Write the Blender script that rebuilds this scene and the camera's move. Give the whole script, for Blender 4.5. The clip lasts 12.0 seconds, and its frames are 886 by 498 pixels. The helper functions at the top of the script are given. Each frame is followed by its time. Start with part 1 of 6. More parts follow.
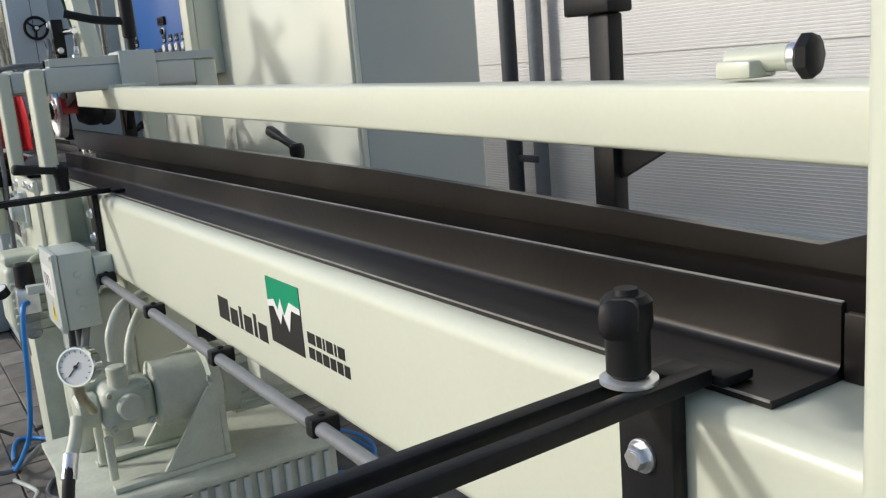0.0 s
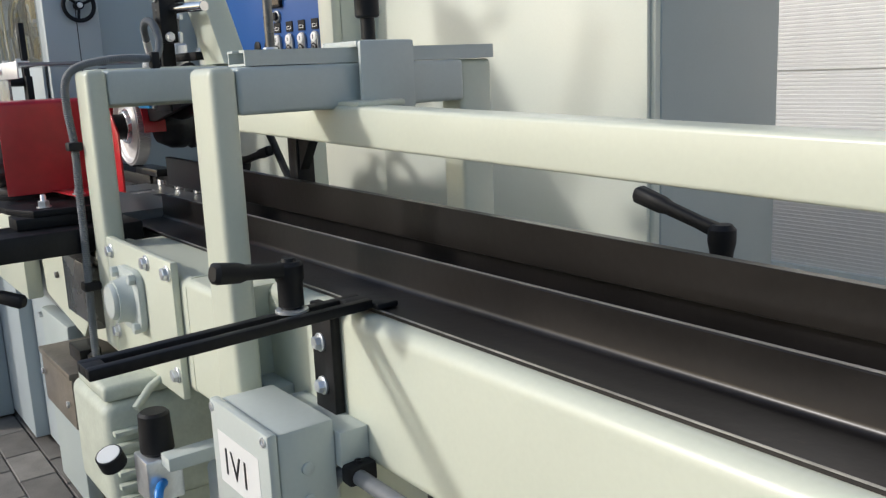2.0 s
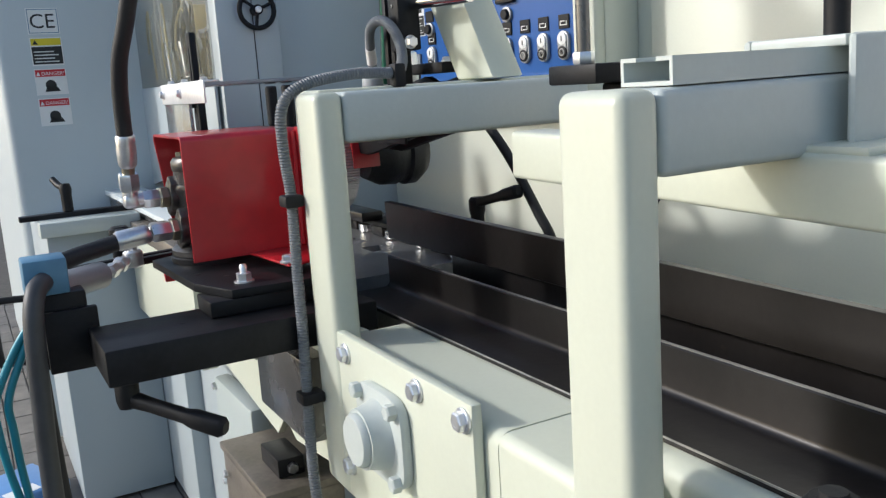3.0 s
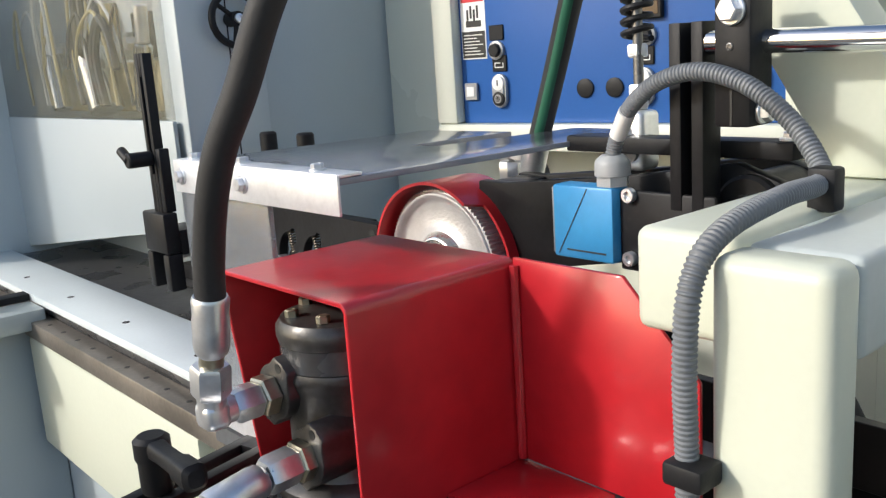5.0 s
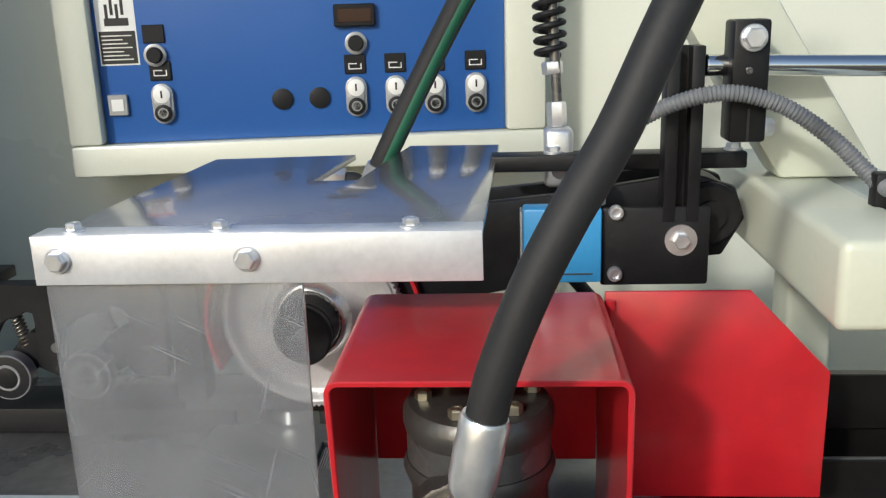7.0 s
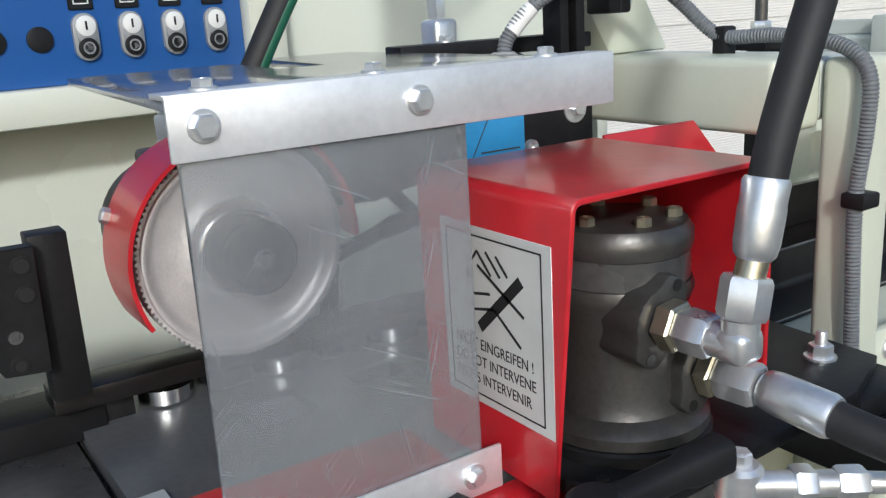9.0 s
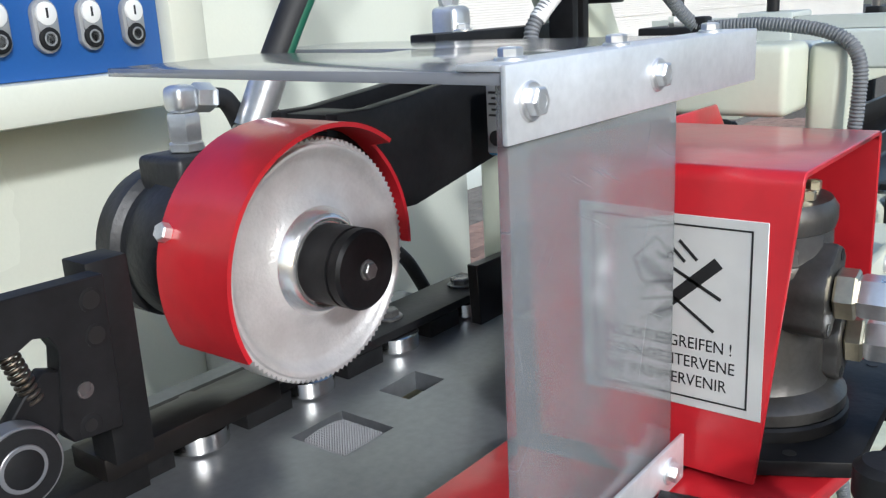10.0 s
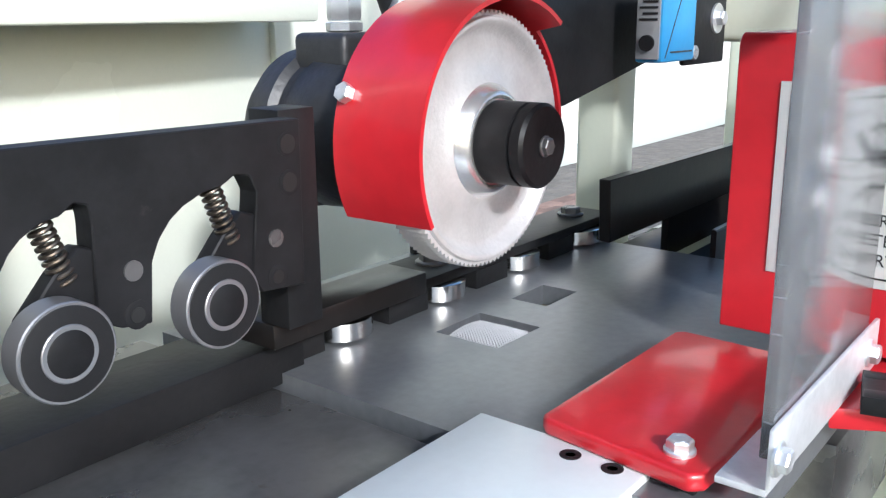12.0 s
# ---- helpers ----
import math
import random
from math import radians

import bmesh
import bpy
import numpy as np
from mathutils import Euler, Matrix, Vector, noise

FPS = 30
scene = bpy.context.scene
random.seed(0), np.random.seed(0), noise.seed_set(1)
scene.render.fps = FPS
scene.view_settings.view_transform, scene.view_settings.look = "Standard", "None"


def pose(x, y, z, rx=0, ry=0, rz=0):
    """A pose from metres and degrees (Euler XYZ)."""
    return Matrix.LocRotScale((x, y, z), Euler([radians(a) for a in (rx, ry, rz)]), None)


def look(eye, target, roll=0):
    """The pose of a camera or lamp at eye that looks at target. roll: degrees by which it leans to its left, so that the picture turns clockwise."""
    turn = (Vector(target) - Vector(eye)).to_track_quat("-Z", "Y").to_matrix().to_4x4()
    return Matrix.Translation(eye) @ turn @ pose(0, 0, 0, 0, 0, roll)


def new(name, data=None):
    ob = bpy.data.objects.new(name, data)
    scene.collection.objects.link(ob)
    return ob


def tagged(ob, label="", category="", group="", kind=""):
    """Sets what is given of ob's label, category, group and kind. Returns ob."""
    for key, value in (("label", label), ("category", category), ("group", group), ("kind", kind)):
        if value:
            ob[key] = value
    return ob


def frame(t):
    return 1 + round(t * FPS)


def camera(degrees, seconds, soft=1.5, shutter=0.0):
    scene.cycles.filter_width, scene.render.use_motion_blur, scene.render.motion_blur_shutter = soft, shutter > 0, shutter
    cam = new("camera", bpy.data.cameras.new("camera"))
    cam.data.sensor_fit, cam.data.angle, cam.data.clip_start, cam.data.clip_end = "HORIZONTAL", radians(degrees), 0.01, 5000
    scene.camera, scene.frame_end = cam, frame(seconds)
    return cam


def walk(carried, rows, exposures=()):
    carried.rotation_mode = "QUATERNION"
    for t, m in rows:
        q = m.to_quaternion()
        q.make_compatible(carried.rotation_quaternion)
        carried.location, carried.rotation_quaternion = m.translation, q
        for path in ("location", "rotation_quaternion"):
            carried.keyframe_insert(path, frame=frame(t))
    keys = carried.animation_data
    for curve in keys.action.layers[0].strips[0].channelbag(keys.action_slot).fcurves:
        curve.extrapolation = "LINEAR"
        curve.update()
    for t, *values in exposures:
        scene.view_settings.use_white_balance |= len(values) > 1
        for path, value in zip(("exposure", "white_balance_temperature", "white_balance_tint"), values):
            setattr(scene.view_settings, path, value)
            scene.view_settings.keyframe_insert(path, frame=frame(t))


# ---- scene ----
# ---- camera and walk ----
cam = camera(53.17, 12.0, soft=1.3)
PATH = [
    (0, (3.3648, -0.9819, 1.2172), (2.5353, -0.4614, 1.0148), -4.69),
    (0.5, (3.1014, -1.0081, 1.2162), (2.2833, -0.4695, 1.0144), -5.26),
    (1, (2.8275, -1.0394, 1.2312), (2.0178, -0.4877, 1.0310), -4.57),
    (1.5, (2.5137, -1.0461, 1.2408), (1.7105, -0.4827, 1.0473), -2.12),
    (2, (2.1521, -1.0717, 1.2724), (1.3598, -0.4952, 1.0723), -2.54),
    (2.5, (1.8215, -1.0113, 1.2952), (0.9873, -0.4993, 1.0904), -4.76),
    (3, (1.5512, -1.0214, 1.2984), (0.6862, -0.5555, 1.1120), -3.81),
    (3.2, (1.4652, -1.0607, 1.2840), (0.5931, -0.6053, 1.1050), -2.01),
    (4.8, (0.8319, -1.0517, 1.3883), (0.0593, -0.4507, 1.1836), -4.97),
    (5, (0.7822, -1.0802, 1.4120), (0.0405, -0.4443, 1.1986), -3.85),
    (5.5, (0.6574, -1.1818, 1.4707), (0.0826, -0.3985, 1.2339), -3.46),
    (6, (0.4956, -1.2568, 1.4933), (0.1065, -0.3707, 1.2414), -4.73),
    (6.5, (0.3463, -1.2443, 1.4803), (0.1152, -0.3063, 1.2218), -3.37),
    (8.3, (-0.1094, -1.2259, 1.4032), (0.2545, -0.3279, 1.1557), -2.40),
    (8.5, (-0.1425, -1.1997, 1.3903), (0.2800, -0.3280, 1.1423), -3.11),
    (9, (-0.2471, -1.1209, 1.3559), (0.2810, -0.3126, 1.0956), -3.36),
    (9.5, (-0.3436, -0.9936, 1.3389), (0.2786, -0.2592, 1.0676), -2.51),
    (10, (-0.4294, -0.8899, 1.3476), (0.3246, -0.2882, 1.0841), -3.01),
    (10.5, (-0.4690, -0.8296, 1.3293), (0.3112, -0.2578, 1.0757), -1.17),
    (11, (-0.5014, -0.8094, 1.2953), (0.2530, -0.2005, 1.0502), -0.93),
    (11.5, (-0.5012, -0.8054, 1.2720), (0.2457, -0.1902, 1.0196), -0.56),
    (12, (-0.5125, -0.7928, 1.2570), (0.2453, -0.1917, 1.0032), -0.58),
]
walk(cam, [(t, look(eye, target, roll)) for t, eye, target, roll in PATH],
     exposures=[(0, 0.05, 6250, 9), (1, -0.04, 6200, 9), (2, 0.02, 6150, 9), (3, 0.34, 6050, 9), (5, 0.48, 6350, 9), (6.5, 0.18, 6350, 6), (8.5, -0.1, 5950, 6), (9.5, 0.12, 5750, 6), (11, 0.68, 5700, 8), (12, 0.94, 5650, 8)])

# ---- light ----
world = bpy.data.worlds.new("sky")
scene.world = world
world.use_nodes = True
wn = world.node_tree
sky = wn.nodes.new("ShaderNodeTexSky")
sky.sky_type = 'NISHITA'
sky.sun_disc = False
sky.sun_elevation = radians(27)
sky.sun_rotation = radians(208)
sky.air_density, sky.dust_density = 1.0, 2.0
bg = wn.nodes["Background"]
bg.inputs["Strength"].default_value = 0.15
wn.links.new(sky.outputs[0], bg.inputs[0])
sun = new("sun", bpy.data.lights.new("sun", 'SUN'))
sun.data.energy, sun.data.angle, sun.data.color = 2.05, radians(4.0), (1.0, 0.95, 0.89)
sun.matrix_world = look((-1.90, -3.55, 2.05), (0, 0, 0))


# ---- materials ----
def material(name, color, rough=0.5, metal=0.0, var=0.08, scale=6.0, grain=60.0, bump=0.05, alpha=0.0,
             wear=None, wear_amount=0.0, coat=0.0):
    """Principled paint or metal with colour drift at two scales, roughness drift and fine relief."""
    m = bpy.data.materials.new(name)
    m.use_nodes = True
    nt = m.node_tree
    n, l = nt.nodes, nt.links
    p = n["Principled BSDF"]
    tc = n.new("ShaderNodeTexCoord")
    big = n.new("ShaderNodeTexNoise")
    big.inputs["Scale"].default_value, big.inputs["Detail"].default_value = scale, 5
    fine = n.new("ShaderNodeTexNoise")
    fine.inputs["Scale"].default_value, fine.inputs["Detail"].default_value = grain, 3
    l.new(tc.outputs["Object"], big.inputs["Vector"])
    l.new(tc.outputs["Object"], fine.inputs["Vector"])
    add = n.new("ShaderNodeMath")
    add.operation = 'MULTIPLY_ADD'
    add.inputs[1].default_value = 0.35
    l.new(fine.outputs["Fac"], add.inputs[0])
    l.new(big.outputs["Fac"], add.inputs[2])
    ramp = n.new("ShaderNodeValToRGB")
    ramp.color_ramp.elements[0].position, ramp.color_ramp.elements[1].position = 0.45, 0.9
    ramp.color_ramp.elements[0].color = (*[max(0.0, c * (1 - var)) for c in color], 1)
    ramp.color_ramp.elements[1].color = (*[min(1.0, c * (1 + var)) for c in color], 1)
    l.new(add.outputs[0], ramp.inputs[0])
    out = ramp.outputs[0]
    if wear:
        w = n.new("ShaderNodeTexNoise")
        w.inputs["Scale"].default_value, w.inputs["Detail"].default_value = scale * 2.3, 8
        w.inputs["Roughness"].default_value = 0.7
        l.new(tc.outputs["Object"], w.inputs["Vector"])
        wr = n.new("ShaderNodeValToRGB")
        wr.color_ramp.elements[0].position = 0.72 - 0.2 * wear_amount
        wr.color_ramp.elements[1].position = 0.80 - 0.15 * wear_amount
        l.new(w.outputs["Fac"], wr.inputs[0])
        mix = n.new("ShaderNodeMix")
        mix.data_type = 'RGBA'
        l.new(wr.outputs[0], mix.inputs["Factor"])
        l.new(out, mix.inputs["A"])
        mix.inputs["B"].default_value = (*wear, 1)
        out = mix.outputs["Result"]
    l.new(out, p.inputs["Base Color"])
    rr = n.new("ShaderNodeMapRange")
    rr.inputs["To Min"].default_value, rr.inputs["To Max"].default_value = max(0.02, rough - 0.08), min(1, rough + 0.1)
    l.new(big.outputs["Fac"], rr.inputs["Value"])
    l.new(rr.outputs[0], p.inputs["Roughness"])
    p.inputs["Metallic"].default_value = metal
    p.inputs["Coat Weight"].default_value = coat
    p.inputs["Coat Roughness"].default_value = 0.12
    if bump:
        b = n.new("ShaderNodeBump")
        b.inputs["Strength"].default_value, b.inputs["Distance"].default_value = bump, 0.002
        l.new(fine.outputs["Fac"], b.inputs["Height"])
        l.new(b.outputs[0], p.inputs["Normal"])
    if alpha:
        p.inputs["Transmission Weight"].default_value = alpha
        p.inputs["IOR"].default_value = 1.49
    return m


CREAM = material("cream_machine_paint", (0.605, 0.628, 0.515), 0.31, var=0.04, scale=3, grain=160, bump=0.05)
CABINET = material("cabinet_cream_paint", (0.70, 0.715, 0.612), 0.24, var=0.03, scale=2, grain=220, bump=0.10)
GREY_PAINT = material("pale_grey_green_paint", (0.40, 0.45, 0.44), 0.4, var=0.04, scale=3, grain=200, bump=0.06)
PALE = material("pale_grey_machine_paint", (0.52, 0.56, 0.53), 0.36, var=0.05, scale=4, grain=160, bump=0.06)
HOODPAINT = material("light_blue_grey_paint", (0.54, 0.59, 0.60), 0.38, var=0.03, scale=3, grain=200, bump=0.06)
HOODFRONT = material("blue_grey_hood_paint", (0.40, 0.45, 0.47), 0.38, var=0.03, scale=3, grain=200, bump=0.06)
STRIPPAINT = material("pale_blue_white_paint", (0.66, 0.71, 0.71), 0.34, var=0.05, scale=6, grain=160, bump=0.06)
RINGMET = material("bearing_ring_steel", (0.28, 0.28, 0.29), 0.34, 0.7, var=0.08, scale=40, bump=0.0)
# worn edge steel, pale enough to draw the highlight line as well
EDGELINE = material("worn_edge_highlight", (0.42, 0.41, 0.40), 0.35, 0.8, var=0.3, scale=25)
PADMET = material("knurled_steel", (0.20, 0.20, 0.21), 0.5, 0.5, var=0.1, scale=60, bump=0.0)
RED = material("red_gloss_paint", (0.50, 0.014, 0.022), 0.36, var=0.14, scale=14, grain=55, bump=0.16, coat=0.5)
BLACK = material("black_oxide_steel", (0.013, 0.013, 0.014), 0.44, 0.1, var=0.4, scale=16, grain=140, bump=0.12,
                 wear=(0.035, 0.032, 0.030), wear_amount=0.3)
RAILBLACK = material("hot_rolled_dark_steel", (0.016, 0.0140, 0.0132), 0.31, 0.35, var=0.4, scale=6, grain=90, bump=0.08,
                     wear=(0.045, 0.034, 0.027), wear_amount=0.35)
PLASTIC = material("black_plastic", (0.014, 0.014, 0.015), 0.48, var=0.15, scale=20, grain=300, bump=0.08)
RUBBER = material("black_rubber_hose", (0.016, 0.016, 0.017), 0.62, var=0.25, scale=25, grain=220, bump=0.15,
                  wear=(0.10, 0.10, 0.095), wear_amount=0.05)
GREENHOSE = material("green_hose_stripe", (0.012, 0.10, 0.055), 0.5, var=0.15)
ZINC = material("zinc_plated_steel", (0.76, 0.77, 0.78), 0.30, 0.80, var=0.12, scale=40, grain=250, bump=0.06)
YZINC = material("yellow_zinc_steel", (0.50, 0.46, 0.34), 0.32, 0.9, var=0.2, scale=40, grain=250, bump=0.06)
CHROME = material("chromed_rod", (0.75, 0.75, 0.74), 0.10, 1.0, var=0.05, bump=0.0)
ALU = material("brushed_aluminium", (0.82, 0.83, 0.85), 0.38, 0.58, var=0.12, scale=16, grain=180, bump=0.10,
               wear=(0.50, 0.50, 0.51), wear_amount=0.3)
CAST = material("grey_cast_iron", (0.092, 0.088, 0.083), 0.35, 0.65, var=0.3, scale=14, grain=200, bump=0.12)
MOTORIRON = material("dark_cast_iron", (0.045, 0.045, 0.046), 0.42, 0.5, var=0.3, scale=18, grain=160, bump=0.3)
STEELTABLE = material("ground_steel_table", (0.24, 0.25, 0.265), 0.32, 0.65, var=0.22, scale=7, grain=120, bump=0.06,
                      wear=(0.17, 0.16, 0.15), wear_amount=0.2)
DARKSTEEL = material("oily_dark_steel", (0.15, 0.148, 0.147), 0.27, 0.6, var=0.4, scale=8, grain=100, bump=0.06,
                     wear=(0.12, 0.09, 0.06), wear_amount=0.3)
WHEELMET = material("cast_aluminium_wheel", (0.61, 0.595, 0.59), 0.42, 0.42, var=0.10, scale=40, grain=300, bump=0.30)
COLLAR = material("turned_aluminium", (0.80, 0.79, 0.78), 0.24, 0.85, var=0.06, scale=30, bump=0.03)
BRIGHT = material("polished_bearing_steel", (0.70, 0.69, 0.66), 0.16, 1.0, var=0.08, scale=30, bump=0.0)
BLUEPANEL = material("blue_panel_paint", (0.028, 0.11, 0.36), 0.36, var=0.06, scale=4, grain=240, bump=0.06)
BLUESENSOR = material("cyan_blue_plastic", (0.05, 0.30, 0.60), 0.38, var=0.08, scale=30, grain=200, bump=0.05,
                      wear=(0.03, 0.15, 0.30), wear_amount=0.2)
BLUEHOSE = material("blue_air_hose", (0.03, 0.22, 0.62), 0.3, var=0.08)
TEALHOSE = material("teal_air_hose", (0.02, 0.25, 0.32), 0.3, var=0.08)
GREYCABLE = material("grey_corrugated_conduit", (0.16, 0.17, 0.18), 0.5, var=0.1, scale=30)
DARKCABLE = material("dark_grey_cable", (0.05, 0.052, 0.056), 0.5, var=0.15, scale=30)
WHITE = material("white_plastic", (0.78, 0.78, 0.76), 0.35, var=0.03)
PAPER = material("silver_white_label", (0.62, 0.62, 0.60), 0.35, 0.2, var=0.06, scale=20)
INK = material("black_print", (0.012, 0.012, 0.012), 0.45, var=0.1)
GREEN = material("green_print", (0.0, 0.27, 0.13), 0.4, var=0.04)
REDINK = material("red_print", (0.55, 0.02, 0.03), 0.4, var=0.05)
YELLOW = material("yellow_print", (0.75, 0.60, 0.02), 0.4, var=0.05)
SILVERGREY = material("silver_grey_plastic", (0.34, 0.35, 0.36), 0.35, 0.3, var=0.06)
SPRING = material("spring_steel", (0.12, 0.10, 0.08), 0.35, 0.85, var=0.25, scale=60)
WALLWHITE = material("white_ribbed_cladding", (0.74, 0.72, 0.68), 0.32, var=0.05, scale=1.5, grain=60, bump=0.02)
PAVER = material("grey_concrete_paver", (0.20, 0.185, 0.165), 0.85, var=0.25, scale=12, grain=220, bump=0.4)
PAVER_RED = material("red_concrete_paver", (0.25, 0.165, 0.135), 0.85, var=0.25, scale=12, grain=220, bump=0.4)
JOINT = material("sand_joint", (0.085, 0.078, 0.066), 0.95, var=0.3, scale=30, grain=300, bump=0.4)
WARMBIT = material("machine_interior", (0.52, 0.43, 0.22), 0.5, var=0.35, scale=9)
PALEHOSE = material("pale_yellow_plastic_hose", (0.70, 0.58, 0.30), 0.35, var=0.1)
# brown steel darkened to stand for the shade deep in the slot
SLOTSHADE = material("shaded_brown_steel", (0.085, 0.080, 0.040), 0.5, 0.2, var=0.3, scale=40)
BARESTEEL = material("bare_brownish_steel", (0.21, 0.185, 0.155), 0.42, 0.45, var=0.3, scale=10, grain=120, bump=0.1,
                     wear=(0.12, 0.09, 0.06), wear_amount=0.3)
PUMPPAINT = material("dusty_cream_pump_paint", (0.50, 0.53, 0.445), 0.46, var=0.12, scale=22, grain=140, bump=0.3,
                     wear=(0.33, 0.34, 0.28), wear_amount=0.25)
GLAND = material("pale_grey_nylon", (0.36, 0.37, 0.37), 0.45, var=0.06, scale=30)
DULLBLUE = material("dull_blue_plastic", (0.085, 0.21, 0.33), 0.45, var=0.1, scale=30)
# dark teal colour for the beam top lying in shade behind the guide
BEAMSHADE = material("dark_teal_beam_shade", (0.012, 0.022, 0.028), 0.5, var=0.2)


for m in (BLACK, PLASTIC):
    m.node_tree.nodes["Principled BSDF"].inputs["Specular IOR Level"].default_value = 0.22


def acrylic(name, tint, rough, scratch, haze=(0.16, 0.38), blur=0.0, gloss=0.8):
    """Scratched clear sheet: part clear, part hazy."""
    m = bpy.data.materials.new(name)
    m.use_nodes = True
    nt = m.node_tree
    n, l = nt.nodes, nt.links
    p = n["Principled BSDF"]
    p.inputs["Base Color"].default_value = (*tint, 1)
    p.inputs["Roughness"].default_value = rough
    p.inputs["IOR"].default_value = 1.49
    if blur:
        tr = n.new("ShaderNodeBsdfRefraction")
        tr.inputs["Roughness"].default_value, tr.inputs["IOR"].default_value = blur, 1.05
    else:
        tr = n.new("ShaderNodeBsdfTransparent")
    tr.inputs[0].default_value = (0.88, 0.89, 0.90, 1)
    mix = n.new("ShaderNodeMixShader")
    tc = n.new("ShaderNodeTexCoord")
    lines = None
    for ang, along, across in ((0.45, 10, 620), (-0.75, 14, 800), (1.35, 9, 700), (-1.3, 16, 560)):
        mp = n.new("ShaderNodeMapping")
        mp.vector_type = 'TEXTURE'
        mp.inputs["Rotation"].default_value = (0.0, ang, 0.0)
        mp.inputs["Scale"].default_value = (1 / along, 1, 1 / across)
        nz = n.new("ShaderNodeTexNoise")
        nz.inputs["Scale"].default_value, nz.inputs["Detail"].default_value, nz.inputs["Distortion"].default_value = 1.0, 0, 0.15
        l.new(tc.outputs["Object"], mp.inputs[0])
        l.new(mp.outputs[0], nz.inputs["Vector"])
        if lines is None:
            lines = nz.outputs["Fac"]
        else:
            mx = n.new("ShaderNodeMath")
            mx.operation = 'MAXIMUM'
            l.new(lines, mx.inputs[0])
            l.new(nz.outputs["Fac"], mx.inputs[1])
            lines = mx.outputs[0]
    big = n.new("ShaderNodeTexNoise")
    big.inputs["Scale"].default_value, big.inputs["Detail"].default_value = 14, 6
    l.new(tc.outputs["Object"], big.inputs["Vector"])
    r1 = n.new("ShaderNodeMapRange")
    r1.inputs["From Min"].default_value, r1.inputs["From Max"].default_value = 0.78, 0.84
    r1.inputs["To Max"].default_value = scratch
    l.new(lines, r1.inputs["Value"])
    r2 = n.new("ShaderNodeMapRange")
    r2.inputs["From Min"].default_value, r2.inputs["From Max"].default_value = 0.3, 0.8
    r2.inputs["To Min"].default_value, r2.inputs["To Max"].default_value = haze
    l.new(big.outputs["Fac"], r2.inputs["Value"])
    a = n.new("ShaderNodeMath")
    a.operation = 'ADD'
    a.use_clamp = True
    l.new(r1.outputs[0], a.inputs[0])
    l.new(r2.outputs[0], a.inputs[1])
    l.new(a.outputs[0], mix.inputs[0])
    l.new(tr.outputs[0], mix.inputs[1])
    l.new(p.outputs[0], mix.inputs[2])
    gl = n.new("ShaderNodeBsdfGlossy")
    gl.inputs["Roughness"].default_value = 0.16
    lw = n.new("ShaderNodeLayerWeight")
    lw.inputs["Blend"].default_value = 0.5
    pw = n.new("ShaderNodeMath")
    pw.operation = 'POWER'
    pw.inputs[1].default_value = 4.0
    fr = n.new("ShaderNodeMath")
    fr.operation = 'MULTIPLY_ADD'
    fr.inputs[1].default_value, fr.inputs[2].default_value = gloss, 0.03
    l.new(lw.outputs["Facing"], pw.inputs[0])
    l.new(pw.outputs[0], fr.inputs[0])
    sheen = n.new("ShaderNodeMixShader")
    l.new(fr.outputs[0], sheen.inputs[0])
    l.new(mix.outputs[0], sheen.inputs[1])
    l.new(gl.outputs[0], sheen.inputs[2])
    l.new(sheen.outputs[0], n["Material Output"].inputs[0])
    return m


ACRYLIC = acrylic("scratched_clear_acrylic", (0.26, 0.272, 0.29), 0.24, 0.36, (0.26, 0.58), 0.16)
# clear sheet; the heavy grey haze stands for its reflection at low angles
TOPSHEET = acrylic("clear_sheet_grey_reflection", (0.27, 0.28, 0.31), 0.06, 0.03, (0.70, 0.88))
WINDOW = acrylic("yellowed_window", (0.44, 0.41, 0.28), 0.06, 0.03, (0.08, 0.22), gloss=0.2)


# ---- building helpers ----
def thing(name, at, label, category, group="", kind=""):
    ob = new(name)
    ob.location = at
    ob.empty_display_size = 0.05
    return tagged(ob, label, category, group, kind)


def root_of(ob):
    while ob.parent:
        ob = ob.parent
    return ob


def part(name, bm, mat, parent=None, label="", smooth=True):
    """Links a bmesh given in world metres as one mesh object under a thing or a part."""
    if parent is not None:
        bmesh.ops.translate(bm, verts=bm.verts, vec=-root_of(parent).location)
    me = bpy.data.meshes.new(name)
    bm.normal_update()
    bm.to_mesh(me)
    bm.free()
    me.materials.append(mat)
    if smooth:
        for f in me.polygons:
            f.use_smooth = True
        me.set_sharp_from_angle(angle=radians(38))
    ob = new(name, me)
    ob.parent = parent
    if label:
        ob["label"] = label
    return ob


def solo(name, bm, mat, label, category, kind="", group="", smooth=True):
    return tagged(part(name, bm, mat, None, "", smooth), label, category, group, kind)


def merge(*bms):
    out = bmesh.new()
    for b in bms:
        me = bpy.data.meshes.new("tmp")
        b.to_mesh(me)
        b.free()
        out.from_mesh(me)
        bpy.data.meshes.remove(me)
    return out


def turn(bm, centre, rz=0, rx=0, ry=0):
    m = Matrix.Translation(centre) @ pose(0, 0, 0, rx, ry, rz) @ Matrix.Translation(-Vector(centre))
    bmesh.ops.transform(bm, matrix=m, verts=bm.verts)
    return bm


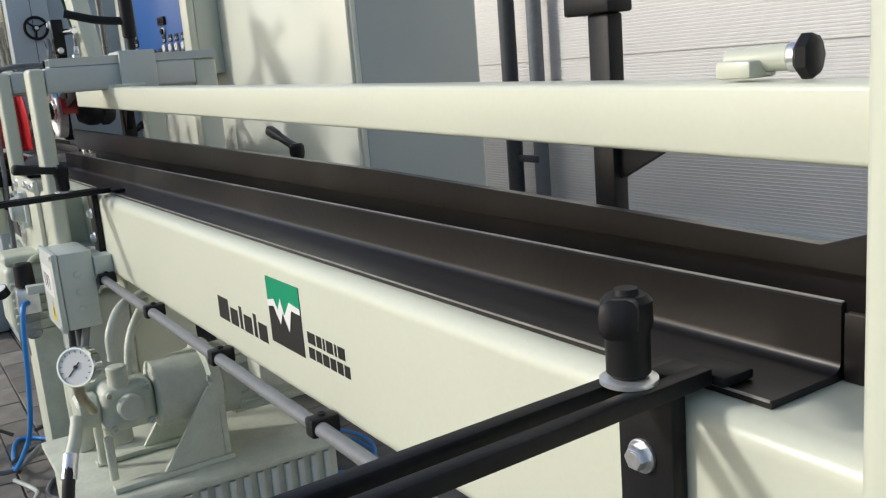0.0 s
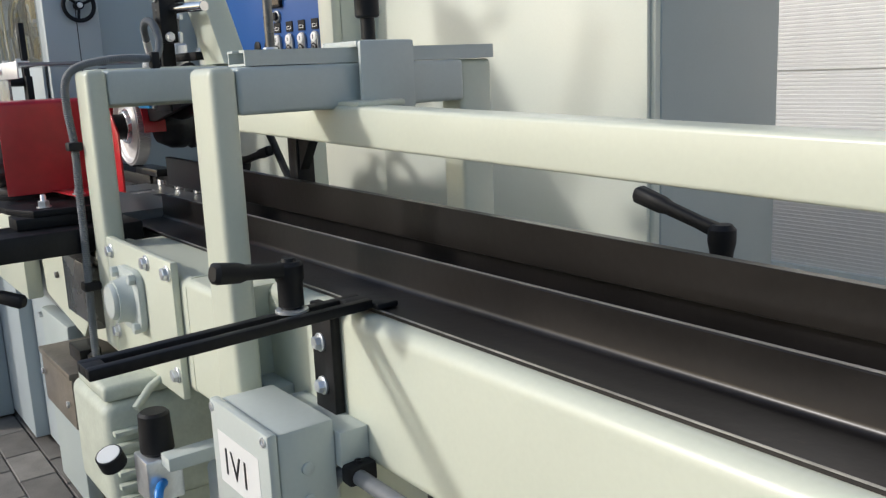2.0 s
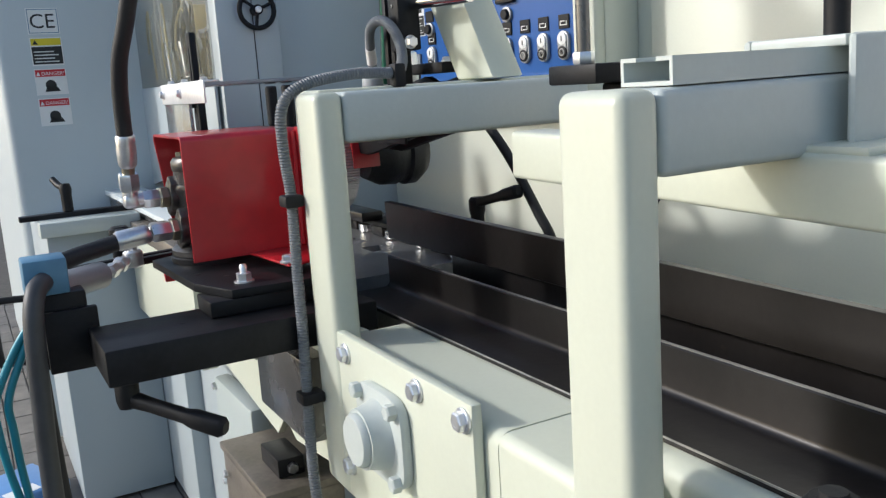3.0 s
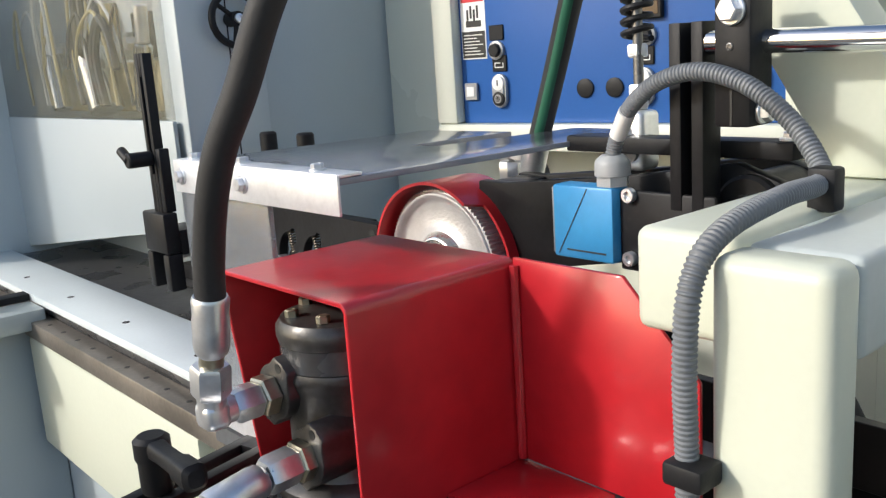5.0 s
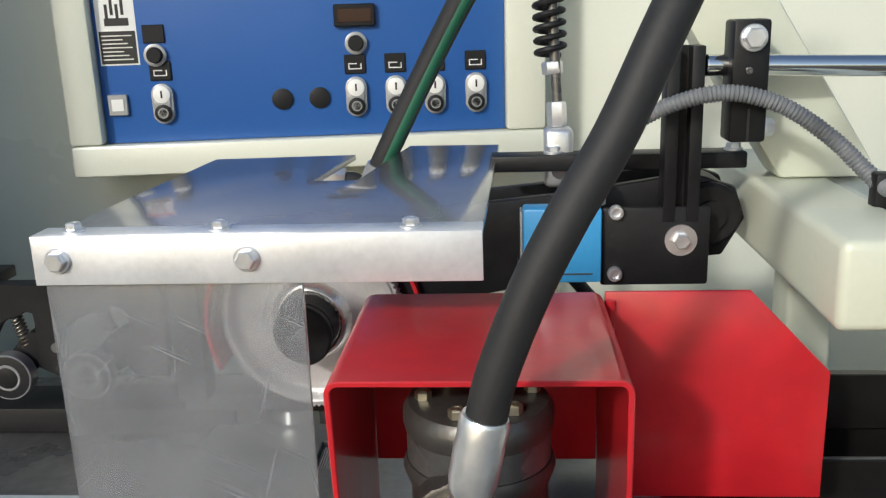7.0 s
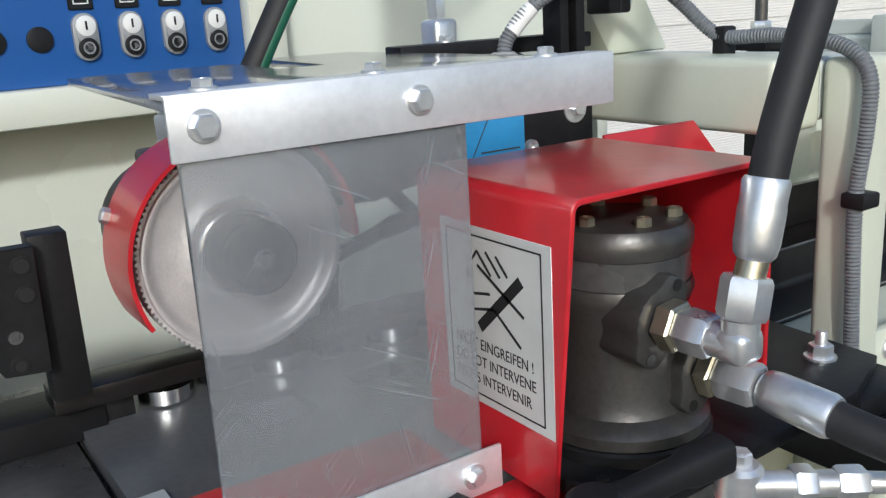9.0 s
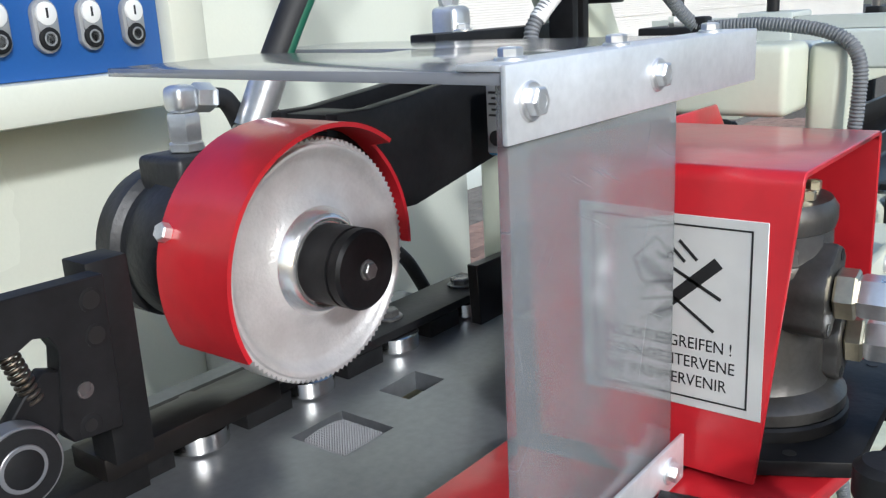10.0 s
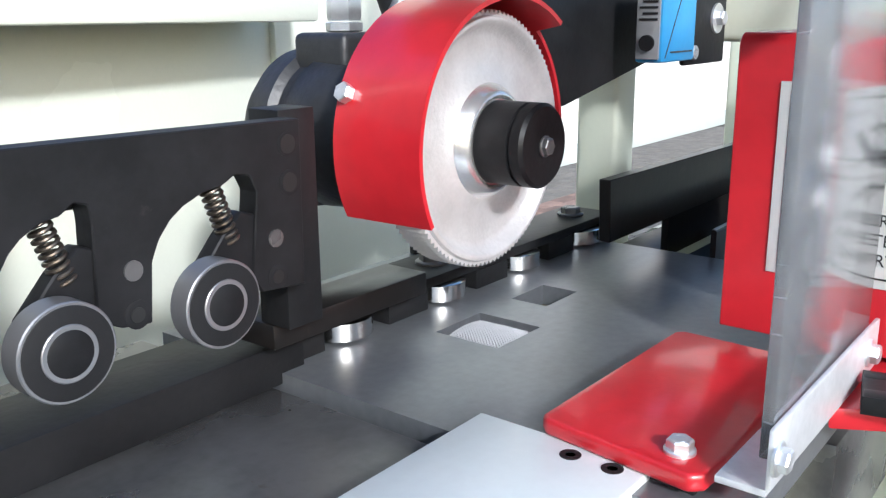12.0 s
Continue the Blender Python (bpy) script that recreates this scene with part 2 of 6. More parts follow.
def box(x0, x1, y0, y1, z0, z1, bevel=0.002, seg=2):
    bm = bmesh.new()
    bmesh.ops.create_cube(bm, size=1)
    bmesh.ops.scale(bm, vec=(x1 - x0, y1 - y0, z1 - z0), verts=bm.verts)
    bmesh.ops.translate(bm, vec=((x0 + x1) / 2, (y0 + y1) / 2, (z0 + z1) / 2), verts=bm.verts)
    if bevel:
        bmesh.ops.bevel(bm, geom=bm.edges[:], offset=bevel, segments=seg, affect='EDGES', profile=0.5)
    return bm


def prism(points, axis, a, b, bevel=0.0, seg=2):
    """A polygon in the two other axes, pushed from a to b along axis (0, 1 or 2)."""
    bm = bmesh.new()
    def at(p, w):
        q = list(p)
        q.insert(axis, w)
        return q
    lo = [bm.verts.new(at(p, a)) for p in points]
    hi = [bm.verts.new(at(p, b)) for p in points]
    bm.faces.new(lo)
    bm.faces.new(hi[::-1])
    for i in range(len(points)):
        j = (i + 1) % len(points)
        bm.faces.new((lo[j], lo[i], hi[i], hi[j]))
    bmesh.ops.recalc_face_normals(bm, faces=bm.faces)
    if bevel:
        bmesh.ops.bevel(bm, geom=bm.edges[:], offset=bevel, segments=seg, affect='EDGES', profile=0.5)
    return bm


def lathe(profile, at, direction=(0, 0, 1), seg=32):
    """(distance along, radius) rows turned round a direction through at."""
    bm = bmesh.new()
    rings = []
    for d, r in profile:
        if r < 1e-6:
            rings.append([bm.verts.new((0, 0, d))])
        else:
            rings.append([bm.verts.new((r * math.cos(2 * math.pi * k / seg), r * math.sin(2 * math.pi * k / seg), d))
                          for k in range(seg)])
    for a, b in zip(rings, rings[1:]):
        for k in range(seg):
            j = (k + 1) % seg
            if len(a) == 1 and len(b) == 1:
                continue
            if len(a) == 1:
                bm.faces.new((a[0], b[k], b[j]))
            elif len(b) == 1:
                bm.faces.new((a[j], a[k], b[0]))
            else:
                bm.faces.new((a[k], a[j], b[j], b[k]))
    for ring, flip in ((rings[0], True), (rings[-1], False)):
        if len(ring) > 1:
            bm.faces.new(ring[::-1] if flip else ring)
    bmesh.ops.recalc_face_normals(bm, faces=bm.faces)
    q = Vector((0, 0, 1)).rotation_difference(Vector(direction).normalized())
    bmesh.ops.transform(bm, matrix=Matrix.Translation(at) @ q.to_matrix().to_4x4(), verts=bm.verts)
    return bm


def rod(p0, p1, r, seg=20, bevel=0.0):
    p0, p1 = Vector(p0), Vector(p1)
    h = (p1 - p0).length
    c = min(bevel, r * 0.4)
    prof = [(0, r - c), (c, r), (h - c, r), (h, r - c)] if c else [(0, r), (h, r)]
    return lathe(prof, p0, p1 - p0, seg)


def smooth_path(points, steps=8):
    pts = [Vector(p) for p in points]
    ext = [pts[0] * 2 - pts[1]] + pts + [pts[-1] * 2 - pts[-2]]
    out = []
    for i in range(1, len(ext) - 2):
        p0, p1, p2, p3 = ext[i - 1:i + 3]
        for k in range(steps):
            t = k / steps
            out.append(0.5 * ((2 * p1) + (p2 - p0) * t + (2 * p0 - 5 * p1 + 4 * p2 - p3) * t * t
                              + (3 * p1 - p0 - 3 * p2 + p3) * t ** 3))
    out.append(pts[-1])
    return out


def sweep(points, r, seg=14, steps=8, ribs=0.0, rib_pitch=0.004):
    """A hose along points; ribs: depth of corrugation."""
    path = smooth_path(points, steps)
    if ribs:
        fine, acc = [path[0]], 0.0
        step = rib_pitch / 4
        for a, b in zip(path, path[1:]):
            d = (b - a).length
            s = step - acc
            while s < d:
                fine.append(a.lerp(b, s / d))
                s += step
            acc = d - (s - step)
        path = fine
    bm = bmesh.new()
    rings, up = [], None
    for i, p in enumerate(path):
        t = (path[min(i + 1, len(path) - 1)] - path[max(i - 1, 0)]).normalized()
        if up is None:
            up = t.orthogonal().normalized()
        up = (up - t * up.dot(t)).normalized()
        side = t.cross(up)
        rr = r - (ribs if ribs and i % 4 in (0, 1) else 0)
        rings.append([bm.verts.new(p + (up * math.cos(2 * math.pi * k / seg) + side * math.sin(2 * math.pi * k / seg)) * rr)
                      for k in range(seg)])
    for a, b in zip(rings, rings[1:]):
        for k in range(seg):
            bm.faces.new((a[k], a[(k + 1) % seg], b[(k + 1) % seg], b[k]))
    bm.faces.new(rings[0][::-1])
    bm.faces.new(rings[-1])
    bmesh.ops.recalc_face_normals(bm, faces=bm.faces)
    return bm


def coil(p0, p1, radius, wire, turns, seg=8):
    p0, p1 = Vector(p0), Vector(p1)
    d = p1 - p0
    u = d.normalized().orthogonal().normalized()
    v = d.normalized().cross(u)
    n = int(turns * 14)
    pts = [p0 + d * (i / n) + (u * math.cos(2 * math.pi * turns * i / n) + v * math.sin(2 * math.pi * turns * i / n)) * radius
           for i in range(n + 1)]
    return sweep(pts, wire, seg, 1)


def tapered(rows, seg=14):
    """A bar along rows of (point, half width, half height), rounded in section, its height kept upright."""
    rows = [(Vector(p), w, h) for p, w, h in rows]
    bm = bmesh.new()
    rings = []
    for i, (p, w, h) in enumerate(rows):
        t = (rows[min(i + 1, len(rows) - 1)][0] - rows[max(i - 1, 0)][0]).normalized()
        side = t.cross(Vector((0, 0, 1))).normalized()
        up = side.cross(t)
        ring = []
        for k in range(seg):
            c, d = math.cos(2 * math.pi * k / seg), math.sin(2 * math.pi * k / seg)
            ring.append(bm.verts.new(p + side * w * math.copysign(abs(c) ** 0.6, c) + up * h * math.copysign(abs(d) ** 0.6, d)))
        rings.append(ring)
    for a, b in zip(rings, rings[1:]):
        for k in range(seg):
            bm.faces.new((a[k], a[(k + 1) % seg], b[(k + 1) % seg], b[k]))
    bm.faces.new(rings[0][::-1])
    bm.faces.new(rings[-1])
    bmesh.ops.recalc_face_normals(bm, faces=bm.faces)
    return bm


def grip(a, b):
    """The arm of a clamping lever from its hub to the tip: slim neck, then a thicker rounded handle."""
    a, b = Vector(a), Vector(b)
    return tapered([(a, 0.0105, 0.0095), (a.lerp(b, 0.25), 0.0085, 0.0080), (a.lerp(b, 0.60), 0.0085, 0.0085), (a.lerp(b, 0.68), 0.0105, 0.0110),
                    (a.lerp(b, 0.96), 0.0110, 0.0115), (b, 0.0070, 0.0075)])


def hexhead(at, direction, across, height, washer=0.0):
    """Hex bolt head standing on a surface, with a dished top and an optional washer."""
    d = Vector(direction).normalized()
    r = across / 1.732
    bm = lathe([(0, r), (height * 0.86, r), (height, r * 0.86)], at, d, 6)
    bm = merge(bm, lathe([(0, r * 0.62), (height * 1.02, r * 0.62), (height * 1.02, r * 0.45), (height * 0.8, r * 0.40), (height * 0.8, 0)], at, d, 16))
    if washer:
        bm = merge(bm, lathe([(0, washer), (height * 0.22, washer), (height * 0.3, washer * 0.93)], at, d, 24))
    return bm


def hexcyl(p0, p1, across):
    p0, p1 = Vector(p0), Vector(p1)
    h = (p1 - p0).length
    r = across / 1.732
    return lathe([(0, r * 0.9), (h * 0.12, r), (h * 0.88, r), (h, r * 0.9)], p0, p1 - p0, 6)


def socket_head(at, direction, r, height):
    return lathe([(0, r), (height * 0.85, r), (height, r * 0.9), (height, r * 0.55), (height * 0.45, r * 0.5), (height * 0.45, 0)], at, direction, 18)


def nut_on_stud(at, across=0.018, h=0.012, stud=0.010, out=0.012):
    at = Vector(at)
    return merge(lathe([(0, across * 0.75), (0.002, across * 0.75)], at, (0, 0, 1), 24),
                 lathe([(0.002, across / 1.732), (h, across / 1.732), (h + 0.001, across * 0.5)], at, (0, 0, 1), 6),
                 lathe([(0, stud / 2), (h + out - 0.002, stud / 2), (h + out, stud * 0.38)], at, (0, 0, 1), 14))


def text(name, body, size, at, m3, mat, parent, label="", depth=0.0004, sx=1.0):
    """Built-in font lettering as a mesh; m3: columns are its right, up and outward directions."""
    cu = bpy.data.curves.new(name, 'FONT')
    cu.body, cu.size, cu.extrude = body, size, depth
    cu.resolution_u = 3
    tmp = bpy.data.objects.new(name, cu)
    scene.collection.objects.link(tmp)
    dg = bpy.context.evaluated_depsgraph_get()
    me = bpy.data.meshes.new_from_object(tmp.evaluated_get(dg))
    bpy.data.objects.remove(tmp)
    bpy.data.curves.remove(cu)
    r, u, o = [Vector(c) for c in m3]
    base = root_of(parent).location if parent else Vector()
    for v in me.vertices:
        c = v.co.copy()
        v.co = Vector(at) + r * (c.x * sx) + u * c.y + o * c.z - base
    me.materials.clear()
    me.materials.append(mat)
    ob = new(name, me)
    ob.parent = parent
    if label:
        ob["label"] = label
    return ob


def plate_on(at, m3, w, h, d, mat, name, parent, label="", bevel=0.0004):
    """A thin plate lying on a face: at is its lower left corner."""
    r, u, o = [Vector(c) for c in m3]
    bm = box(0, w, 0, h, 0, d, bevel, 1)
    for v in bm.verts:
        c = v.co.copy()
        v.co = Vector(at) + r * c.x + u * c.y + o * c.z
    return part(name, bm, mat, parent, label)


FRONT = ((1, 0, 0), (0, 0, 1), (0, -1, 0))

# ---- ground and building ----
FLOOR = 0.20
ground = solo("ground", box(-60, 60, -60, 60, FLOOR - 0.4, FLOOR - 0.006, 0), JOINT, "sandy joints of a block-paved yard", "ground", "structure", smooth=False)


def ribbed_wall():
    pitch, z0, z1 = 0.0165, FLOOR + 0.14, FLOOR + 4.2
    prof = []
    z = z0
    k = 0
    while z < z1:
        deep = 0.012 if k % 52 == 51 else 0.0032
        prof += [(2.50, z), (2.50, z + pitch * 0.55), (2.50 + deep, z + pitch * 0.66), (2.50 + deep, z + pitch * 0.9)]
        z += pitch
        k += 1
    bm = bmesh.new()
    a = [bm.verts.new((-5.0, y, zz)) for y, zz in prof]
    b = [bm.verts.new((14.0, y, zz)) for y, zz in prof]
    for i in range(len(prof) - 1):
        bm.faces.new((a[i], b[i], b[i + 1], a[i + 1]))
    return bm


wall_hall = solo("wall_hall", ribbed_wall(), WALLWHITE, "white horizontally ribbed hall cladding", "wall", "structure", smooth=False)
part("wall_core", box(-5, 14, 2.52, 2.8, FLOOR, FLOOR + 4.3, 0), WALLWHITE, wall_hall)
part("plinth", box(-5, 14, 2.47, 2.52, FLOOR, FLOOR + 0.14, 0.004), PALE, wall_hall, "pale grey concrete plinth")
part("cladding_trim", box(1.30, 1.33, 2.485, 2.53, FLOOR, FLOOR + 4.2, 0.003), PALE, wall_hall)
part("cladding_trim", box(5.2, 5.24, 2.485, 2.53, FLOOR, FLOOR + 4.2, 0.003), WALLWHITE, wall_hall)
pipe = thing("downpipe", (-1.03, 2.36, FLOOR), "dark blue-grey steel post beside the hall wall", "post")
part("pipe", rod((-1.03, 2.36, FLOOR), (-1.03, 2.36, 3.4), 0.05, 20), DARKCABLE, pipe)
part("bracket", box(-1.03, -0.80, 2.35, 2.38, 0.60, 0.64, 0.003), DARKCABLE, pipe)
# grey pipe shape standing in for the post's shadow on the cladding
part("shadow_pipe", rod((-0.82, 2.40, FLOOR), (-0.82, 2.40, 3.4), 0.045, 20), GREYCABLE, pipe)

# ---- electric cabinet and control box, turned a little against the machine ----
CA = radians(7.0)
CU, CV = Vector((math.cos(CA), math.sin(CA), 0)), Vector((-math.sin(CA), math.cos(CA), 0))
CORG = Vector((0, 0, 0))
CFACE = (tuple(CU), (0, 0, 1), tuple(-CV))


def cab(u, v, z):
    return CORG + CU * u + CV * v + Vector((0, 0, z))


def cbox(u0, u1, v0, v1, z0, z1, bevel=0.002, seg=2):
    bm = box(u0, u1, v0, v1, z0, z1, bevel, seg)
    bmesh.ops.rotate(bm, verts=bm.verts, cent=(0, 0, 0), matrix=Matrix.Rotation(CA, 3, 'Z'))
    return bm


cabinet = thing("electric_cabinet", (0.35, 0.35, FLOOR), "large glossy cream-painted steel electric cabinet standing on the paving", "cabinet")
part("body", cbox(-0.62, 1.075, 0.095, 0.572, FLOOR + 0.1, 1.98, 0.006), CABINET, cabinet)
# thin side panel, greyer than the cream body
part("side_panel", cbox(1.071, 1.079, 0.11, 0.562, FLOOR + 0.12, 1.96, 0.003), GREY_PAINT, cabinet, "blue-grey side panel")
part("plinth", cbox(-0.60, 1.06, 0.12, 0.555, FLOOR, FLOOR + 0.1, 0.003), BLACK, cabinet)
part("door", cbox(0.30, 1.065, 0.083, 0.0945, FLOOR + 0.14, 1.94, 0.003), CABINET, cabinet)

control = thing("control_box", (0, 0.02, 1.25), "cream control box with a blue switch panel on the cabinet", "control panel")
U0, U1, ZB = -0.392, 0.262, 1.253
part("housing", cbox(U0, U1, 0.004, 0.094, ZB, 1.80, 0.006), CABINET, control)
part("frame_bottom", cbox(U0, U1, -0.024, 0.004, ZB, 1.296, 0.005), CABINET, control)
part("frame_side", cbox(U0, U0 + 0.045, -0.024, 0.004, 1.2965, 1.80, 0.005), CABINET, control)
part("frame_side", cbox(U1 - 0.055, U1, -0.024, 0.004, 1.2965, 1.80, 0.005), CABINET, control)
part("panel", cbox(U0 + 0.0455, U1 - 0.0555, -0.004, 0.0035, 1.2965, 1.80, 0.001), BLUEPANEL, control, "blue painted front panel")


def legend(u, z, h=0.026):
    p = plate_on(cab(u - 0.0145, -0.004, z), CFACE, 0.029, h, 0.003, PLASTIC, "legend_plate", control, "black legend plate with a white symbol", 0.001)
    return p


def dual_button(u, z):
    """Oval double push button with a white upper and a black lower key."""
    def oval(r, half, v0, v1):
        pts = []
        for k in range(24):
            a = 2 * math.pi * k / 24
            pts.append((r * math.cos(a), r * math.sin(a) + (half if math.sin(a) >= 0 else -half)))
        bm = prism(pts, 1, v0, v1, 0.001, 2)
        return bm
    ring = oval(0.0148, 0.0125, -0.011, -0.004)
    for v in ring.verts:
        c = v.co.copy()
        v.co = cab(u + c.x, c.y, z + c.z)
    b = part("push_button", ring, SILVERGREY, control, "oval double push button with a silver bezel")
    def key(dz, mat, nm, lab):
        pts = []
        for k in range(20):
            a = 2 * math.pi * k / 20
            pts.append((0.0118 * math.cos(a), 0.0118 * math.sin(a)))
        k2 = prism(pts, 1, -0.0145, -0.0108, 0.0012, 2)
        for v in k2.verts:
            c = v.co.copy()
            v.co = cab(u + c.x, c.y, z + dz + c.z)
        return part(nm, k2, mat, b, lab)
    key(0.0125, WHITE, "upper_key", "white upper key")
    key(-0.0125, PLASTIC, "lower_key", "black lower key")
    lamp = box(-0.011, 0.011, -0.0135, -0.0108, -0.005, 0.006, 0.001)
    for v in lamp.verts:
        c = v.co.copy()
        v.co = cab(u + c.x, c.y, z + c.z)
    part("lamp_window", lamp, SILVERGREY, b, "grey lamp window")
    bar = box(-0.0012, 0.0012, -0.0150, -0.0144, 0.008, 0.018, 0)
    for v in bar.verts:
        c = v.co.copy()
        v.co = cab(u + c.x, c.y, z + c.z)
    part("symbol", bar, INK, b)
    ringb = lathe([(0, 0.0072), (0.0006, 0.0072), (0.0006, 0.0056), (0, 0.0056)], cab(u, -0.0145, z - 0.0125), -CV, 20)
    part("symbol", ringb, SILVERGREY, b)
    g = legend(u, z + 0.031)
    part("symbol", merge(*[_sym(u + a, z + 0.031 + b0, w, h) for a, b0, w, h in ((-0.009, 0.006, 0.018, 0.0014), (-0.009, 0.013, 0.012, 0.0014), (-0.009, 0.006, 0.0014, 0.008), (0.0076, 0.006, 0.0014, 0.008))]), WHITE, g)
    return b


def _sym(u, z, w, h):
    bm = box(0, w, -0.0008, 0, 0, h, 0)
    for v in bm.verts:
        c = v.co.copy()
        v.co = cab(u + c.x, -0.007 + c.y, z + c.z)
    return bm


def round_button(u, z, mat, label, r=0.0148, out=0.012):
    b = part("knob", lathe([(0, r), (0.004, r), (0.006, r * 0.92), (0.006, r * 0.7), (out, r * 0.68), (out + 0.001, r * 0.6)], cab(u, -0.004, z), -CV, 28), mat, control, label)
    return b


for u in (0.0, 0.055, 0.109, 0.166, -0.264):
    dual_button(u, 1.349)
for u in (-0.102, -0.051):
    part("blanking_plug", lathe([(0, 0.0145), (0.003, 0.0145), (0.004, 0.012)], cab(u, -0.004, 1.349), -CV, 28), PLASTIC, control, "black round blanking plug")
for u, z in ((-0.268, 1.414), (0.003, 1.421)):
    k = round_button(u, z, PLASTIC, "black rotary selector knob")
    part("bezel", lathe([(0, 0.0152), (0.0055, 0.0152), (0.0062, 0.0140), (0.0062, 0.011), (0.005, 0.011)], cab(u, -0.004, z), -CV, 28), SILVERGREY, k)
legend(-0.268, 1.430, 0.024)
lcd = plate_on(cab(-0.025, -0.004, 1.443), CFACE, 0.056, 0.030, 0.010, PLASTIC, "display", control, "small black digital display", 0.002)
plate_on(cab(-0.020, -0.0142, 1.449), CFACE, 0.046, 0.018, 0.0006, material("display_window", (0.03, 0.012, 0.01), 0.15, bump=0), "window", lcd)
sq = plate_on(cab(-0.338, -0.004, 1.335), CFACE, 0.026, 0.028, 0.006, SILVERGREY, "key_switch", control, "small square switch with a cream plate", 0.001)
plate_on(cab(-0.333, -0.0101, 1.341), CFACE, 0.016, 0.016, 0.0012, WHITE, "plate", sq)
stk = plate_on(cab(-0.342, -0.004, 1.402), CFACE, 0.052, 0.108, 0.0006, WHITE, "warning_sticker", control, "white warning sticker with red head and black text block", 0)
plate_on(cab(-0.340, -0.0047, 1.494), CFACE, 0.048, 0.014, 0.0004, REDINK, "red_band", stk, "red heading band", 0)
plate_on(cab(-0.340, -0.0047, 1.404), CFACE, 0.048, 0.043, 0.0004, INK, "text_block", stk, "black text block", 0)
for i in range(7):
    plate_on(cab(-0.337, -0.0053, 1.409 + i * 0.0052), CFACE, 0.040 - 0.006 * (i % 3), 0.0016, 0.0003, PAPER, "text_line", stk, "", 0)
for k in range(4):
    plate_on(cab(-0.329 + k * 0.007, -0.0047, 1.462 + 0.006 * (k % 2)), CFACE, 0.004, 0.020, 0.0004, INK, "pictogram", stk, "", 0)
plate_on(cab(-0.331, -0.0047, 1.454), CFACE, 0.032, 0.010, 0.0004, INK, "pictogram", stk, "", 0)

# ---- planer body at the outfeed end ----
planer = thing("planing_machine", (-1.3, -0.1, FLOOR), "blue-grey painted planing machine with a window and hand wheel", "machine")
part("column", box(-2.6, -0.64, -0.285, 0.62, FLOOR + 0.05, 1.93, 0.008), HOODPAINT, planer)
part("hood_front", prism([(-2.6, 0.94), (-1.75, 0.985), (-0.60, 1.155), (-0.60, 1.336), (-2.6, 1.336)], 1, -0.455, -0.447, 0.002), HOODFRONT, planer)
part("housing", box(-3.4, -1.50, -0.87, 0.6, FLOOR + 0.02, 1.93, 0.03, 4), HOODPAINT, planer)
for z in (1.515, 1.468, 1.420):
    part("grip", rod((-1.62, -0.871, z), (-1.62, -0.96, z), 0.018, 18, 0.003), PLASTIC, planer, "black cylinder grip")
part("hood_side", box(-0.66, -0.575, -0.440, -0.286, 1.16, 1.93, 0.006), HOODPAINT, planer)
part("door_seam", box(-0.578, -0.5738, -0.352, -0.350, 1.17, 1.90, 0), PLASTIC, planer)
part("window_sheet", box(-1.499, -0.60, -0.453, -0.448, 1.337, 1.92, 0.001), WINDOW, planer, "yellowish clear window").visible_shadow = False
part("base_front", box(-2.6, -0.645, -0.600, -0.29, FLOOR + 0.02, 0.925, 0.008), HOODFRONT, planer)
part("base_plinth", box(-1.499, -0.950, -0.845, -0.601, FLOOR + 0.01, 0.9675, 0.006), HOODFRONT, planer)
part("bed_pedestal", box(-0.644, -0.15, -0.56, -0.2, FLOOR + 0.02, 0.86, 0.006), HOODFRONT, planer)
ep = part("end_panel", box(-0.330, -0.06, -0.599, -0.5605, FLOOR + 0.02, 0.700, 0.010), GREY_PAINT, planer, "grey bolted end panel")
for z in (0.68, 0.57, 0.46):
    part("panel_screw", hexhead((-0.316, -0.599, z), (0, -1, 0), 0.014, 0.008), ZINC, ep)
part("bed", box(-2.6, -0.10, -0.60, -0.29, 0.926, 0.985, 0.004), DARKSTEEL, planer, "dark oily steel bed")
led = part("ledge", box(-1.25, -0.165, -0.640, -0.6005, 0.952, 0.985, 0.002), BARESTEEL, planer, "steel ledge with bolt holes")
for k in range(14):
    part("bolt_hole", lathe([(0, 0.0045), (0.0005, 0.0045), (0.0005, 0)], (-1.2 + 0.07 * k, -0.622, 0.9848), (0, 0, 1), 14), INK, led)
part("bed_front", box(-0.935, -0.242, -0.640, -0.6005, 0.74, 0.9515, 0.006), CREAM, planer)
hw = part("hand_wheel", lathe([(0, 0.0), (0.0, 0.012), (0.03, 0.012), (0.03, 0.0)], (-0.5745, -0.345, 1.492), (1, 0, 0), 18), PLASTIC, planer, "black spoked hand wheel")
part("rim", sweep([Vector((-0.555, -0.345 + 0.042 * math.cos(a), 1.492 + 0.042 * math.sin(a))) for a in [2 * math.pi * k / 24 for k in range(25)]], 0.006, 10, 2), PLASTIC, hw)
part("spokes", merge(*[rod((-0.552, -0.345, 1.492), (-0.555, -0.345 + 0.042 * math.cos(a), 1.492 + 0.042 * math.sin(a)), 0.004, 8) for a in (0.4, 2.5, 4.6)]), PLASTIC, hw)
part("hub_nut", socket_head((-0.544, -0.345, 1.492), (1, 0, 0), 0.008, 0.004), ZINC, hw)

